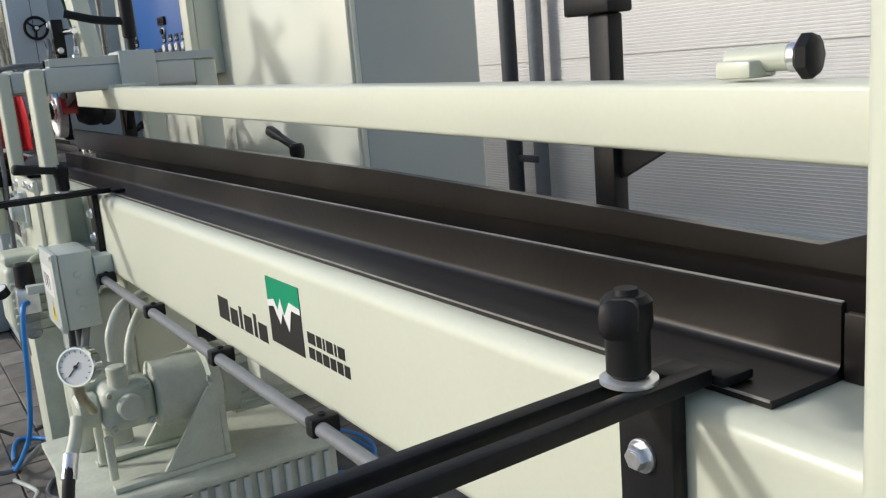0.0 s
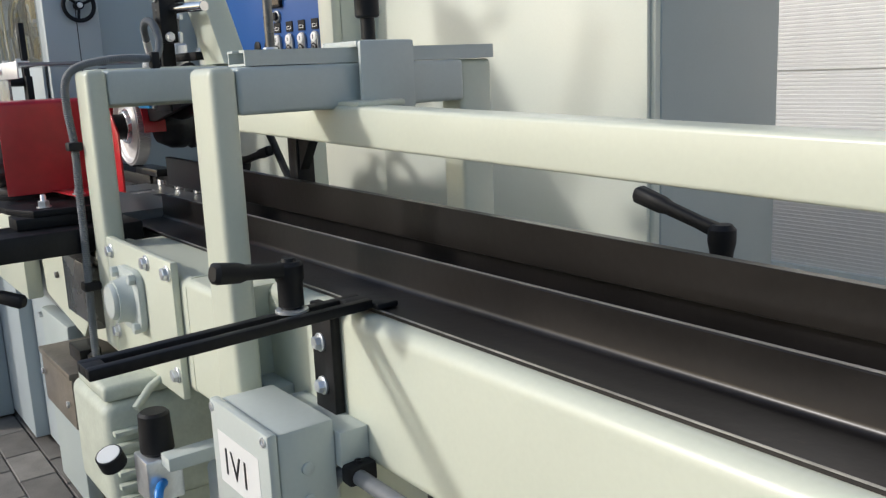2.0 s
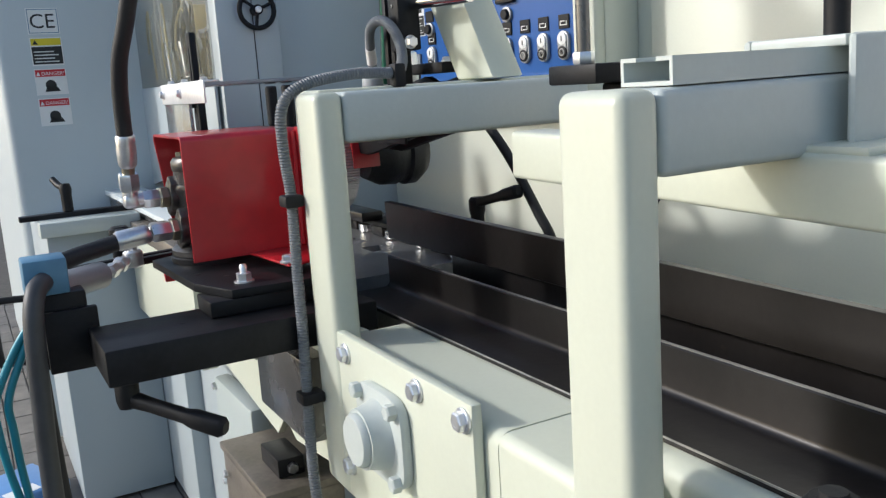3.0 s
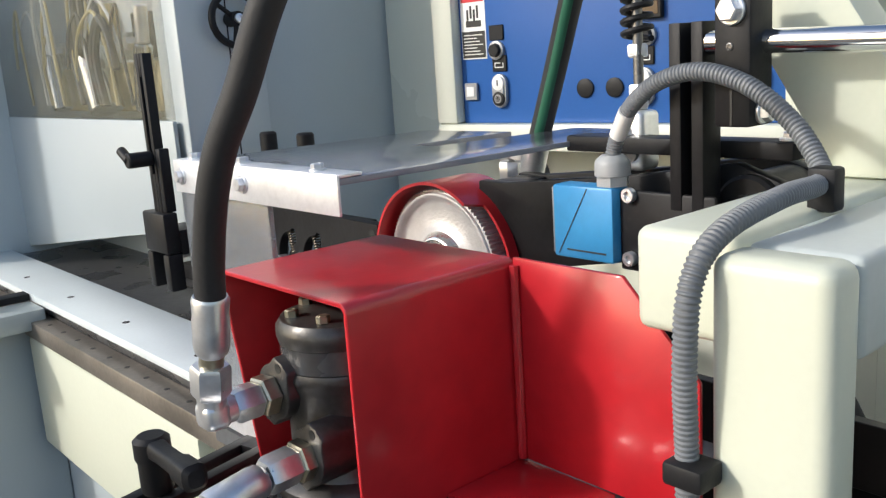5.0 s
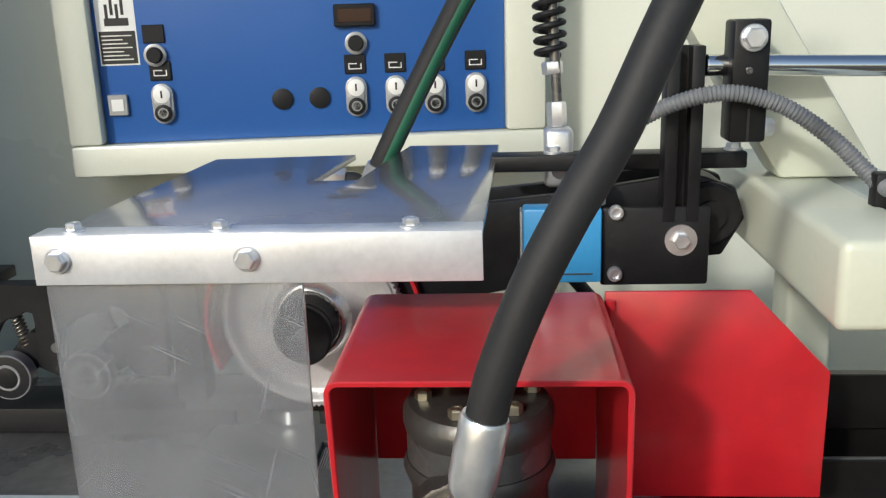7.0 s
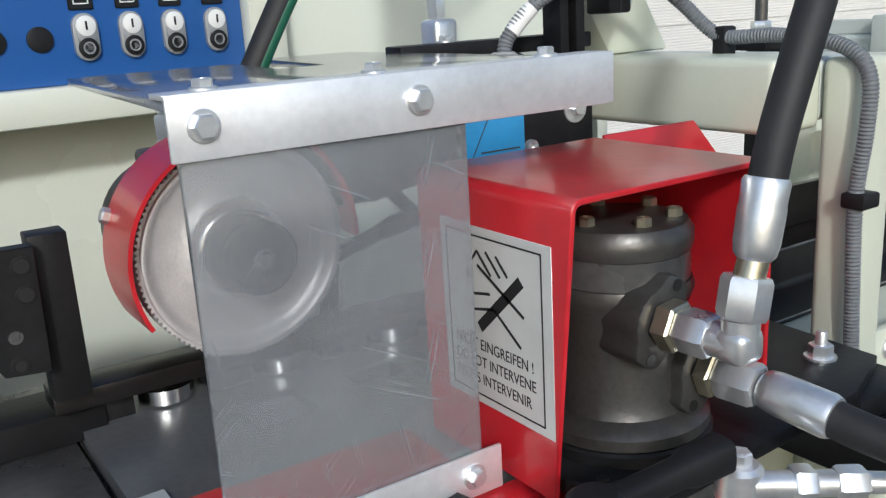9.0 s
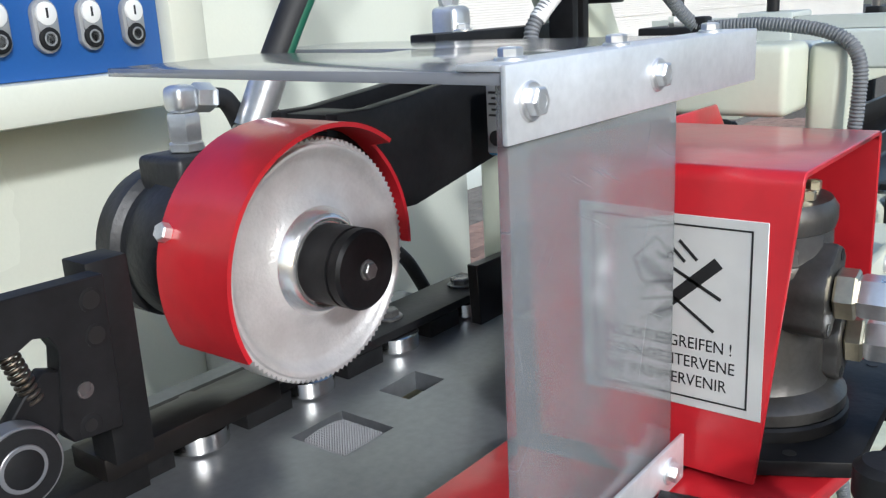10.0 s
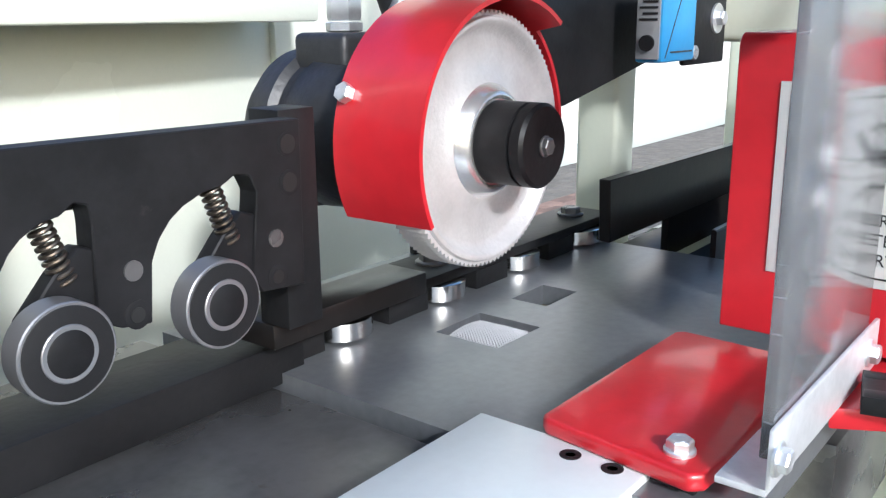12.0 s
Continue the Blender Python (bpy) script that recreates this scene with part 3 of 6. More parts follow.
RIGHT = ((0, 1, 0), (0, 0, 1), (1, 0, 0))
for z, h, head in ((1.520, 0.078, None), (1.425, 0.085, YELLOW), (1.335, 0.080, REDINK), (1.240, 0.085, REDINK)):
    st = plate_on((-1.4998, -0.770, z), RIGHT, 0.092, h, 0.0008, WHITE, "safety_sticker", planer, "white safety sticker", 0.0003)
    if head:
        plate_on((-1.4988, -0.767, z + h - 0.024), RIGHT, 0.086, 0.021, 0.0004, head, "heading", st, "", 0)
        if head is YELLOW:
            blk = plate_on((-1.4988, -0.767, z + 0.004), RIGHT, 0.086, h - 0.032, 0.0004, INK, "text_block", st, "black text block", 0)
            for k in range(4):
                plate_on((-1.4984, -0.762, z + 0.010 + 0.010 * k), RIGHT, 0.070 - 0.012 * (k % 2), 0.0035, 0.0003, PAPER, "text_line", st, "", 0)
            part("warning_triangle", prism([(-0.763, z + h - 0.021), (-0.747, z + h - 0.021), (-0.755, z + h - 0.007)], 0, -1.4984, -1.4979), INK, st, smooth=False)
        else:
            part("pictogram", merge(lathe([(0, 0.016), (0.0005, 0.016), (0.0005, 0)], (-1.4988, -0.726, z + 0.030), (1, 0, 0), 20), prism([(-0.745, z + 0.010), (-0.700, z + 0.010), (-0.708, z + 0.024), (-0.738, z + 0.026)], 0, -1.4988, -1.4983)), INK, st, smooth=False)
            part("warning_triangle", prism([(-0.765, z + h - 0.021), (-0.753, z + h - 0.021), (-0.759, z + h - 0.008)], 0, -1.4984, -1.4979), WHITE, st, smooth=False)
    else:
        for a, b, w, hh in ((0.003, 0.003, 0.086, 0.002), (0.003, h - 0.005, 0.086, 0.002), (0.003, 0.003, 0.002, h - 0.006), (0.087, 0.003, 0.002, h - 0.006)):
            plate_on((-1.4990, -0.770 + a, z + b), RIGHT, w, hh, 0.0003, DULLBLUE, "border_line", st, "", 0)
        text("ce_mark", "CE", 0.062, (-1.4988, -0.764, z + 0.018), RIGHT, INK, st, "", 0.0002)
for z in (1.335, 1.240):
    text("sticker_text", "DANGER!", 0.0155, (-1.4983, -0.750, z + (0.060 if z > 1.3 else 0.065)), RIGHT, WHITE, planer, "white lettering", 0.0002)
blade = thing("slotted_bar", (-0.56, -0.50, 1.14), "black slotted upright bar with a clamping knob", "bar")
part("upright", merge(box(-0.575, -0.565, -0.515, -0.500, 1.15, 1.445, 0.001), box(-0.555, -0.545, -0.515, -0.500, 1.15, 1.445, 0.001), box(-0.564, -0.556, -0.515, -0.500, 1.41, 1.445, 0.001), box(-0.5645, -0.5555, -0.515, -0.500, 1.15, 1.26, 0)), BLACK, blade)
part("knob", merge(rod((-0.56, -0.555, 1.285), (-0.56, -0.5155, 1.285), 0.012, 16, 0.002), rod((-0.59, -0.55, 1.30), (-0.56, -0.55, 1.285), 0.008, 12, 0.002)), PLASTIC, blade, "black clamping knob")
part("fork", merge(box(-0.605, -0.525, -0.525, -0.4995, 1.135, 1.20, 0.004), box(-0.605, -0.585, -0.525, -0.4995, 1.075, 1.134, 0.003), box(-0.545, -0.525, -0.525, -0.4995, 1.075, 1.134, 0.003)), BLACK, blade)
part("side_stay", box(-0.5445, -0.530, -0.515, -0.498, 1.2005, 1.30, 0.002), BLACK, blade)
part("carrier", box(-0.60, -0.53, -0.4985, -0.4555, 1.13, 1.17, 0.002), BLACK, blade)
inner = thing("cutter_unit", (-1.1, -0.3, 1.0), "spindle unit with pale hoses seen behind the window", "machine part")
part("block", box(-1.45, -0.70, -0.34, -0.2865, 1.34, 1.44, 0.01), WARMBIT, inner)
for x, r, lean in ((-1.38, 0.022, -0.03), (-1.13, 0.036, -0.05), (-0.86, 0.018, 0.03)):
    c = part("cylinder", rod((x - lean, -0.375, 1.345), (x, -0.375, 1.47), r, 20, 0.004), BRIGHT, inner, "bright steel cylinder")
    part("collar", rod((x, -0.375, 1.4705), (x + lean * 0.3, -0.375, 1.54), r * 0.7, 20, 0.003), ZINC, c)
hr = random.Random(11)
for i in range(16):
    x, h, w = hr.uniform(-1.42, -0.80), hr.uniform(0.10, 0.30), hr.uniform(0.06, 0.20) * hr.choice((-1, 1))
    yy = -0.40 - 0.002 * i
    part("hose", sweep([(x, yy, 1.36), (x - 0.02, yy, 1.36 + h * 0.6), (x + w * 0.35, yy, 1.36 + h), (x + w * 0.8, yy, 1.36 + h * 0.8), (x + w, yy, 1.38 + 0.3 * h)], 0.0075 if i % 5 == 0 else 0.0032, 8), (DARKCABLE, PALEHOSE, PALEHOSE, WHITE, DARKCABLE)[i % 5], inner)
for i, x in enumerate((-1.42, -1.30, -1.22, -1.05, -0.97, -0.78)):
    part("manifold", box(x - 0.03, x + 0.03, -0.335, -0.2865, 1.445, 1.50 + 0.035 * (i % 3), 0.004), (PALE, DARKSTEEL, WARMBIT)[i % 3], inner)
    part("fitting", hexcyl((x, -0.336, 1.475), (x, -0.365, 1.475), 0.024), ZINC, inner)

# ---- infeed beam ----
def rounded(y0, y1, z0, z1, r, seg=5):
    pts = []
    for cy, cz, a0 in ((y1 - r, z1 - r, 0), (y0 + r, z1 - r, 90), (y0 + r, z0 + r, 180), (y1 - r, z0 + r, 270)):
        for k in range(seg + 1):
            a = radians(a0 + 90 * k / seg)
            pts.append((cy + r * math.cos(a), cz + r * math.sin(a)))
    return pts


BX0, BX1, BY = 1.0375, 3.42, -0.566
beam = thing("infeed_beam", (2.0, -0.43, FLOOR), "long cream-painted steel infeed beam with printed firm mark", "beam")
part("tube", prism(rounded(BY, -0.28, 0.805, 0.990, 0.018), 0, BX0, BX1), CREAM, beam)
part("leg", box(3.2, 3.34, -0.5, -0.34, FLOOR, 0.8055, 0.006), CREAM, beam)
part("leg", box(0.92, 1.08, -0.5, -0.34, FLOOR, 0.8055, 0.006), CREAM, beam)
part("joint_box", prism(rounded(-0.6390, -0.30, 0.812, 0.9885, 0.012), 0, 0.9203, 1.0370), CREAM, beam)
# printed mark
lx, lw, lz0, lz1 = 2.246, 0.108, 0.868, 0.960
mark = plate_on((lx, BY - 0.0002, lz0), FRONT, lw, lz1 - lz0, 0.0005, INK, "mark_lower", beam, "black lower half of the square firm mark", 0)
part("mark_upper", prism([(lx, lz1), (lx, 0.925), (lx + 0.022, 0.930), (lx + 0.034, 0.917), (lx + 0.045, 0.934), (lx + 0.056, 0.913), (lx + 0.075, 0.934), (lx + lw, 0.931), (lx + lw, lz1)], 1, BY - 0.0012, BY - 0.0008), GREEN, beam, "green upper half of the square firm mark", smooth=False)
part("mark_line", prism([(lx, 0.926), (lx + 0.022, 0.931), (lx + 0.034, 0.918), (lx + 0.045, 0.935), (lx + 0.056, 0.914), (lx + 0.075, 0.935), (lx + lw, 0.932), (lx + lw, 0.924), (lx + 0.080, 0.925), (lx + 0.068, 0.894), (lx + 0.050, 0.916), (lx + 0.040, 0.899), (lx + 0.020, 0.921), (lx, 0.917)], 1, BY - 0.0016, BY - 0.0013), WHITE, beam, "white zigzag line", smooth=False)
def letter_bars(x, z, widths, heights, gap):
    for w, h in zip(widths, heights):
        part("mark_letter", box(x, x + w, BY - 0.0006, BY - 0.0002, z, z + h, 0), INK, beam, "black bar of the firm's lettering", smooth=False)
        x += w + gap


letter_bars(2.026, 0.858, (0.046, 0.032, 0.011, 0.032, 0.011, 0.032), (0.036, 0.026, 0.035, 0.026, 0.035, 0.026), 0.0075)
letter_bars(2.368, 0.892, (0.022, 0.014, 0.005, 0.018, 0.005, 0.018), (0.015,) * 6, 0.0042)
letter_bars(2.368, 0.872, (0.017, 0.016, 0.017, 0.015, 0.015, 0.014), (0.015,) * 6, 0.0038)

conduit = thing("conduit_pipe", (2.0, -0.597, 0.807), "grey plastic conduit clipped along the lower edge of the beam", "pipe")
part("pipe", rod((1.294, -0.592, 0.806), (3.40, -0.592, 0.806), 0.0095, 18), GREYCABLE, conduit)
for x in (1.296, 1.689, 2.067, 2.43, 2.80):
    c = part("clip", box(x - 0.011, x + 0.011, -0.605, -0.5665, 0.7955, 0.820, 0.004), PLASTIC, conduit, "black pipe clip")
    part("clip_screw", socket_head((x, -0.586, 0.8201), (0, 0, 1), 0.005, 0.003), PLASTIC, c)
part("cable", sweep([(1.294, -0.592, 0.806), (1.270, -0.598, 0.800), (1.262, -0.615, 0.77), (1.262, -0.64, 0.70), (1.26, -0.66, 0.60), (1.22, -0.67, 0.48), (1.05, -0.70, 0.30)], 0.009, 12), GREYCABLE, conduit)

# ---- guide rails on the beam ----
guide = thing("angle_guide", (1.7, -0.5, 0.985), "dark hot-rolled steel angle guide lying on the beam", "guide rail")
prof = [(-0.540, 0.9905), (-0.5395, 0.9960), (-0.476, 0.9960)]
prof += [(-0.476 + 0.008 * math.sin(radians(a)), 0.9960 + 0.008 * (1 - math.cos(radians(a)))) for a in (20, 45, 70, 90)]
prof += [(-0.468, 1.0425), (-0.4665, 1.044), (-0.4635, 1.044), (-0.462, 1.0425), (-0.462, 0.9905)]
part("angle", prism(prof, 0, 0.345, 3.03), RAILBLACK, guide)
# thin bright strips put the edge highlight, with its wear, into colour
part("worn_edge_shine", box(0.346, 3.029, -0.4672, -0.4628, 1.0441, 1.0447, 0), EDGELINE, guide, "worn top edge with a painted highlight")
part("worn_edge_shine", box(0.346, 3.029, -0.5402, -0.5392, 0.9945, 0.9963, 0), EDGELINE, guide, "worn front edge with a painted highlight")
part("end_stop", box(3.032, 3.20, -0.468, -0.461, 0.9905, 1.038, 0.001), RAILBLACK, guide)
# added strip that paints the shade on the beam top behind the angle
part("shade_strip", box(0.36, 3.3, -0.4615, -0.411, 0.9905, 0.996, 0.001), BEAMSHADE, guide, "dark teal strip standing for the shaded beam top")
fence = thing("rear_fence", (1.6, -0.4, 0.985), "long dark steel rear fence along the infeed beam", "fence")
part("bar", prism([(0.226, 1.0470), (3.24, 1.0470), (3.24, 1.084), (3.03, 1.084), (2.975, 1.066), (2.30, 1.085), (1.137, 1.099), (0.222, 1.108)], 1, -0.410, -0.398, 0.0008, 1), RAILBLACK, fence)
part("web", box(0.404, 3.235, -0.3895, -0.381, 0.9905, 1.062, 0.001), RAILBLACK, fence)
part("spacer_strip", box(0.40, 3.235, -0.3975, -0.3897, 1.050, 1.060, 0.0005), RAILBLACK, fence)
part("foot_angle", box(0.4, 3.2, -0.3808, -0.33, 0.9905, 0.9965, 0.001), RAILBLACK, fence)
bp = thing("black_post", (2.55, -0.22, FLOOR), "black steel post with a gusset standing behind the fence", "post")
part("post", box(2.542, 2.578, -0.236, -0.212, FLOOR + 0.004, 1.262, 0.003), BLACK, bp)
part("gusset", prism([(2.5785, 1.066), (2.690, 1.122), (2.690, 1.150), (2.5785, 1.150)], 1, -0.225, -0.215), BLACK, bp)
part("head", box(2.510, 2.588, -0.245, -0.205, 1.2622, 1.285, 0.003), BLACK, bp)
part("threaded_rod", rod((2.558, -0.225, 1.285), (2.558, -0.225, 1.55), 0.014, 16), DARKSTEEL, bp)
part("base_plate", box(2.47, 2.63, -0.28, -0.15, FLOOR + 0.0005, FLOOR + 0.0038, 0), BLACK, bp)

# ---- hold-down rail and its frames ----
rail = thing("hold_down_rail", (2.0, -0.455, 1.19), "cream-painted square tube hold-down rail above the guide", "rail")
rb = prism(rounded(-0.479, -0.429, -0.026, 0.026, 0.005, 3), 0, 0.0, 2.56)
bmesh.ops.transform(rb, matrix=Matrix.Translation((0.722, 0, 1.2120)) @ Matrix.Rotation(math.atan2(0.0525, 2.4), 4, 'Y'), verts=rb.verts)
part("tube", rb, CREAM, rail)
part("weld", box(1.10, 1.16, -0.475, -0.40, 1.227, 1.235, 0.003), CREAM, rail)


def portal(name, x0, x1, y0, y1, ztop, zb, label, rear=True, th=0.06, py=0.036):
    p = thing(name, ((x0 + x1) / 2, y0, zb), label, "frame", "portal frames")
    part("post", box(x0, x1, y0, y0 + py, zb, ztop, 0.010, 4), CREAM, p)
    # beam greyer than the cream post: its shaded side put into the colour
    part("cross_beam", box(x0 + 0.002, x1 - 0.001, y0 + py + 0.0005, y1, ztop - th, ztop - 0.0005, 0.006, 3), PALE, p)
    if rear:
        part("rear_post", box(x0 + 0.01, x1 - 0.01, y1 + 0.0005, y1 + th, zb, ztop - 0.001, 0.007, 3), CREAM, p)
    return p


pA = portal("portal_frame", 0.512, 0.585, -0.655, -0.26, 1.294, 0.80, "cream portal frame of square steel tube bolted to the beam side")
pB = portal("portal_frame", 1.038, 1.109, -0.650, -0.26, 1.285, 0.80, "cream portal frame of square steel tube with a slotted top")
pC = portal("portal_frame", 3.155, 3.235, -0.650, -0.26, 1.30, 0.80, "cream portal frame of square steel tube at the beam end")
part("slot_channel", prism([(1.052, 1.2855), (1.052, 1.3050), (1.068, 1.3050), (1.068, 1.3020), (1.055, 1.3020), (1.055, 1.2885), (1.101, 1.2885), (1.101, 1.3020), (1.088, 1.3020), (1.088, 1.3050), (1.104, 1.3050), (1.104, 1.2855)], 1, -0.600, -0.20), PALE, pB, "open slotted steel channel")
for y in (-0.55, -0.44, -0.30):
    part("slot_bridge", box(1.0682, 1.0878, y, y + 0.03, 1.3022, 1.3048, 0.001), PALE, pB)
slider = thing("slider_bracket", (1.13, -0.43, 1.23), "pale grey sheet-steel slider bracket clamped over the portal beam", "bracket")
part("side_plate", box(1.1195, 1.1275, -0.447, -0.360, 1.2215, 1.3135, 0.004), PALE, slider)
part("side_plate", box(1.022, 1.030, -0.447, -0.360, 1.2215, 1.3135, 0.004), PALE, slider)
part("top_plate", box(1.0305, 1.119, -0.447, -0.360, 1.3045, 1.3130, 0.002), PALE, slider)
part("clamp_knob", merge(rod((1.075, -0.40, 1.3132), (1.075, -0.40, 1.345), 0.010, 18), rod((1.075, -0.40, 1.345), (1.075, -0.40, 1.46), 0.017, 20, 0.003)), PLASTIC, slider, "black clamping lever hub")
part("clamp_arm", sweep([(1.075, -0.40, 1.385), (1.06, -0.47, 1.392), (1.05, -0.54, 1.41)], 0.010, 12), PLASTIC, slider, "black clamping lever arm")

# ---- swivel arm support ----
armb = thing("support_arm", (0.47, -0.4, 1.23), "cream box-section support arm with a sloping brace", "bracket")
part("arm", box(0.438, 0.5115, -0.623, -0.20, 1.228, 1.297, 0.008, 3), CREAM, armb)
br = prism([(0.462, 1.2975), (0.556, 1.2975), (0.30, 1.70), (0.205, 1.70)], 1, -0.395, -0.345, 0.005, 2)
part("brace", br, CREAM, armb)

# ---- red motor guard ----
guard = thing("motor_guard", (0.2, -0.66, 1.05), "glossy red sheet-steel guard box round the hydraulic motor", "guard")
G0, G1, GF, GB, GZ, GT = 0.090, 0.279, -0.743, -0.571, 1.052, 1.245
GR, GTH = 0.009, 0.004


def bent(inset, lo_left, lo_right):
    """The arched outline of the bent sheet, set in from its outer face."""
    r = GR - inset
    pts = [(G0 + inset, lo_left)]
    for k in range(7):
        a = radians(180 - 15 * k)
        pts.append((G0 + GR + r * math.cos(a), GT - GR + r * math.sin(a)))
    for k in range(7):
        a = radians(90 - 15 * k)
        pts.append((G1 - GR + r * math.cos(a), GT - GR + r * math.sin(a)))
    return pts + [(G1 - inset, lo_right)]


sheet = prism(bent(0, 1.038, GZ + 0.012) + bent(GTH, 1.038, GZ + 0.012)[::-1], 1, GF, GB)
for v in sheet.verts:
    if v.co.y < GF + 0.01 and v.co.z < 1.10 and v.co.x < 0.15:
        v.co.y += 0.021
bmesh.ops.bevel(sheet, geom=[e for e in sheet.edges if abs(e.verts[0].co.y - e.verts[1].co.y) < 1e-5 or e.calc_face_angle(0) > 1.2], offset=0.0008, segments=1, affect='EDGES')
part("bent_sheet", sheet, RED, guard, "glossy red bent sheet")
part("wing_sheet", prism([(0.2795, 1.068), (0.456, 1.068), (0.456, 1.178), (0.391, 1.246), (0.2795, 1.246)], 1, GB - 0.004, GB, 0.0012), RED, guard)
part("rear_sheet", box(G0 + 0.0045, G1 - 0.0045, GB - 0.004, GB, GZ + 0.05, GT - 0.0045, 0.001), RED, guard)
part("foot", prism([(0.2795, -0.575), (0.2795, -0.662), (0.330, -0.655), (0.412, -0.648), (0.412, -0.625), (0.380, -0.575)], 2, 1.064, 1.0678, 0.0008), RED, guard)
part("foot_bolt", merge(hexhead((0.398, -0.642, 1.068), (0, 0, 1), 0.016, 0.010, 0.012)), ZINC, guard)
part("weld", sweep([(0.2835, -0.5775, 1.07), (0.2835, -0.5775, 1.15), (0.2835, -0.5775, 1.24)], 0.004, 8), RED, guard)
LEFT = ((0, -1, 0), (0, 0, 1), (-1, 0, 0))
sg = plate_on((G0 - 0.0002, -0.601, 1.084), LEFT, 0.124, 0.130, 0.0008, PAPER, "warning_plate", guard, "silver warning plate with a black pictogram and three lines", 0.0003)
for a, b, w, h in ((0.005, 0.005, 0.108, 0.0012), (0.005, 0.1218, 0.108, 0.0012), (0.005, 0.005, 0.0012, 0.118), (0.1118, 0.005, 0.0012, 0.118)):
    plate_on((G0 - 0.0011, -0.603 - a, 1.085 + b), LEFT, w, h, 0.0002, INK, "border_line", sg, "", 0)
for i, s in enumerate(("NICHT EINGREIFEN !", "DO NOT INTERVENE", "NE PAS INTERVENIR")):
    text("warning_text", s, 0.0115, (G0 - 0.0011, -0.603 - 0.011, 1.085 + 0.040 - i * 0.013), LEFT, INK, sg, "", 0.0001, 0.86)


def stroke(p, q, w):
    (a, b), (c, d) = p, q
    L = math.hypot(c - a, d - b)
    n = ((b - d) / L * w / 2, (c - a) / L * w / 2)
    pts = [(a + n[0], b + n[1]), (c + n[0], d + n[1]), (c - n[0], d - n[1]), (a - n[0], b - n[1])]
    return prism([(-0.603 - u, 1.085 + v) for u, v in pts], 0, G0 - 0.0014, G0 - 0.0010)


part("pictogram", merge(*[stroke(p, q, w) for p, q, w in (
    ((0.045, 0.057), (0.092, 0.100), 0.008), ((0.045, 0.102), (0.094, 0.076), 0.0022), ((0.030, 0.095), (0.045, 0.112), 0.002),
    ((0.045, 0.112), (0.060, 0.097), 0.002), ((0.055, 0.113), (0.070, 0.098), 0.002), ((0.066, 0.112), (0.078, 0.100), 0.002),
    ((0.030, 0.095), (0.036, 0.080), 0.002), ((0.036, 0.080), (0.058, 0.084), 0.002), ((0.035, 0.068), (0.062, 0.074), 0.002),
    ((0.062, 0.074), (0.090, 0.054), 0.002))]), INK, sg, "plain black strokes", smooth=False)

# ---- hydraulic motor and its fittings ----
hm = thing("hydraulic_motor", (0.183, -0.69, 1.05), "grey cast hydraulic motor standing upright inside the red guard", "motor")
MC = Vector((0.183, -0.688, 0))
part("body", lathe([(1.062, 0.050), (1.063, 0.064), (1.071, 0.064), (1.075, 0.060), (1.079, 0.051), (1.088, 0.0475), (1.150, 0.047), (1.158, 0.050), (1.164, 0.052), (1.170, 0.050)], MC, (0, 0, 1), 40), CAST, hm)
part("spacer_ring", lathe([(1.1705, 0.049), (1.190, 0.049)], MC, (0, 0, 1), 40), DARKSTEEL, hm, "darker steel ring")
part("end_cover", lathe([(1.1905, 0.0495), (1.196, 0.051), (1.204, 0.051), (1.210, 0.047), (1.212, 0.040), (1.212, 0.0)], MC, (0, 0, 1), 40), CAST, hm)
for k in range(6):
    a = radians(60 * k + 10)
    part("cover_bolt", hexhead((MC.x + 0.037 * math.cos(a), MC.y + 0.037 * math.sin(a), 1.212), (0, 0, 1), 0.010, 0.006), YZINC, hm)
for px, pz, tilt in ((0.166, 1.152, 62), (0.208, 1.107, 62)):
    pad = prism([(px + q[0], pz + q[1]) for q in [(0.024 * math.cos(radians(t)) * (1.35 if abs(math.cos(radians(t - tilt))) > 0.85 else 1.0), 0.024 * math.sin(radians(t)) * (1.35 if abs(math.cos(radians(t - tilt))) > 0.85 else 1.0)) for t in range(0, 360, 20)]], 1, -0.7455, -0.700, 0.003, 2)
    fl = part("port_flange", pad, CAST, hm)
    for sgn in (-1, 1):
        cx, cz = px + sgn * 0.026 * math.cos(radians(tilt)), pz + sgn * 0.026 * math.sin(radians(tilt))
        part("bolt_hole", lathe([(0, 0.0042), (0.0004, 0.0042), (0.0004, 0.0)], (cx, -0.7455, cz), (0, -1, 0), 16), INK, fl)
part("mount_flange", lathe([(1.052, 0.066), (1.060, 0.066), (1.0618, 0.064)], MC, (0, 0, 1), 40), BLACK, hm)


up_hose = thing("hydraulic_hose", (0.184, -0.79, 1.14), "thick black rubber hydraulic hose rising from the motor", "hose")
part("hose", sweep([(0.190, -0.801, 1.246), (0.197, -0.802, 1.275), (0.214, -0.803, 1.32), (0.234, -0.801, 1.36), (0.258, -0.793, 1.40), (0.282, -0.783, 1.45), (0.308, -0.767, 1.50), (0.337, -0.748, 1.55), (0.40, -0.70, 1.65), (0.52, -0.58, 1.80)], 0.0116, 20), RUBBER, up_hose)
part("ferrule", lathe([(0, 0.010), (0.003, 0.0125), (0.010, 0.0138), (0.030, 0.0142), (0.034, 0.0136), (0.046, 0.0142), (0.049, 0.0128)], (0.181, -0.801, 1.203), (0.20, -0.0, 1), 32), ZINC, up_hose, "crimped steel ferrule")
part("neck", rod((0.176, -0.801, 1.190), (0.182, -0.801, 1.206), 0.0095, 18), YZINC, up_hose)
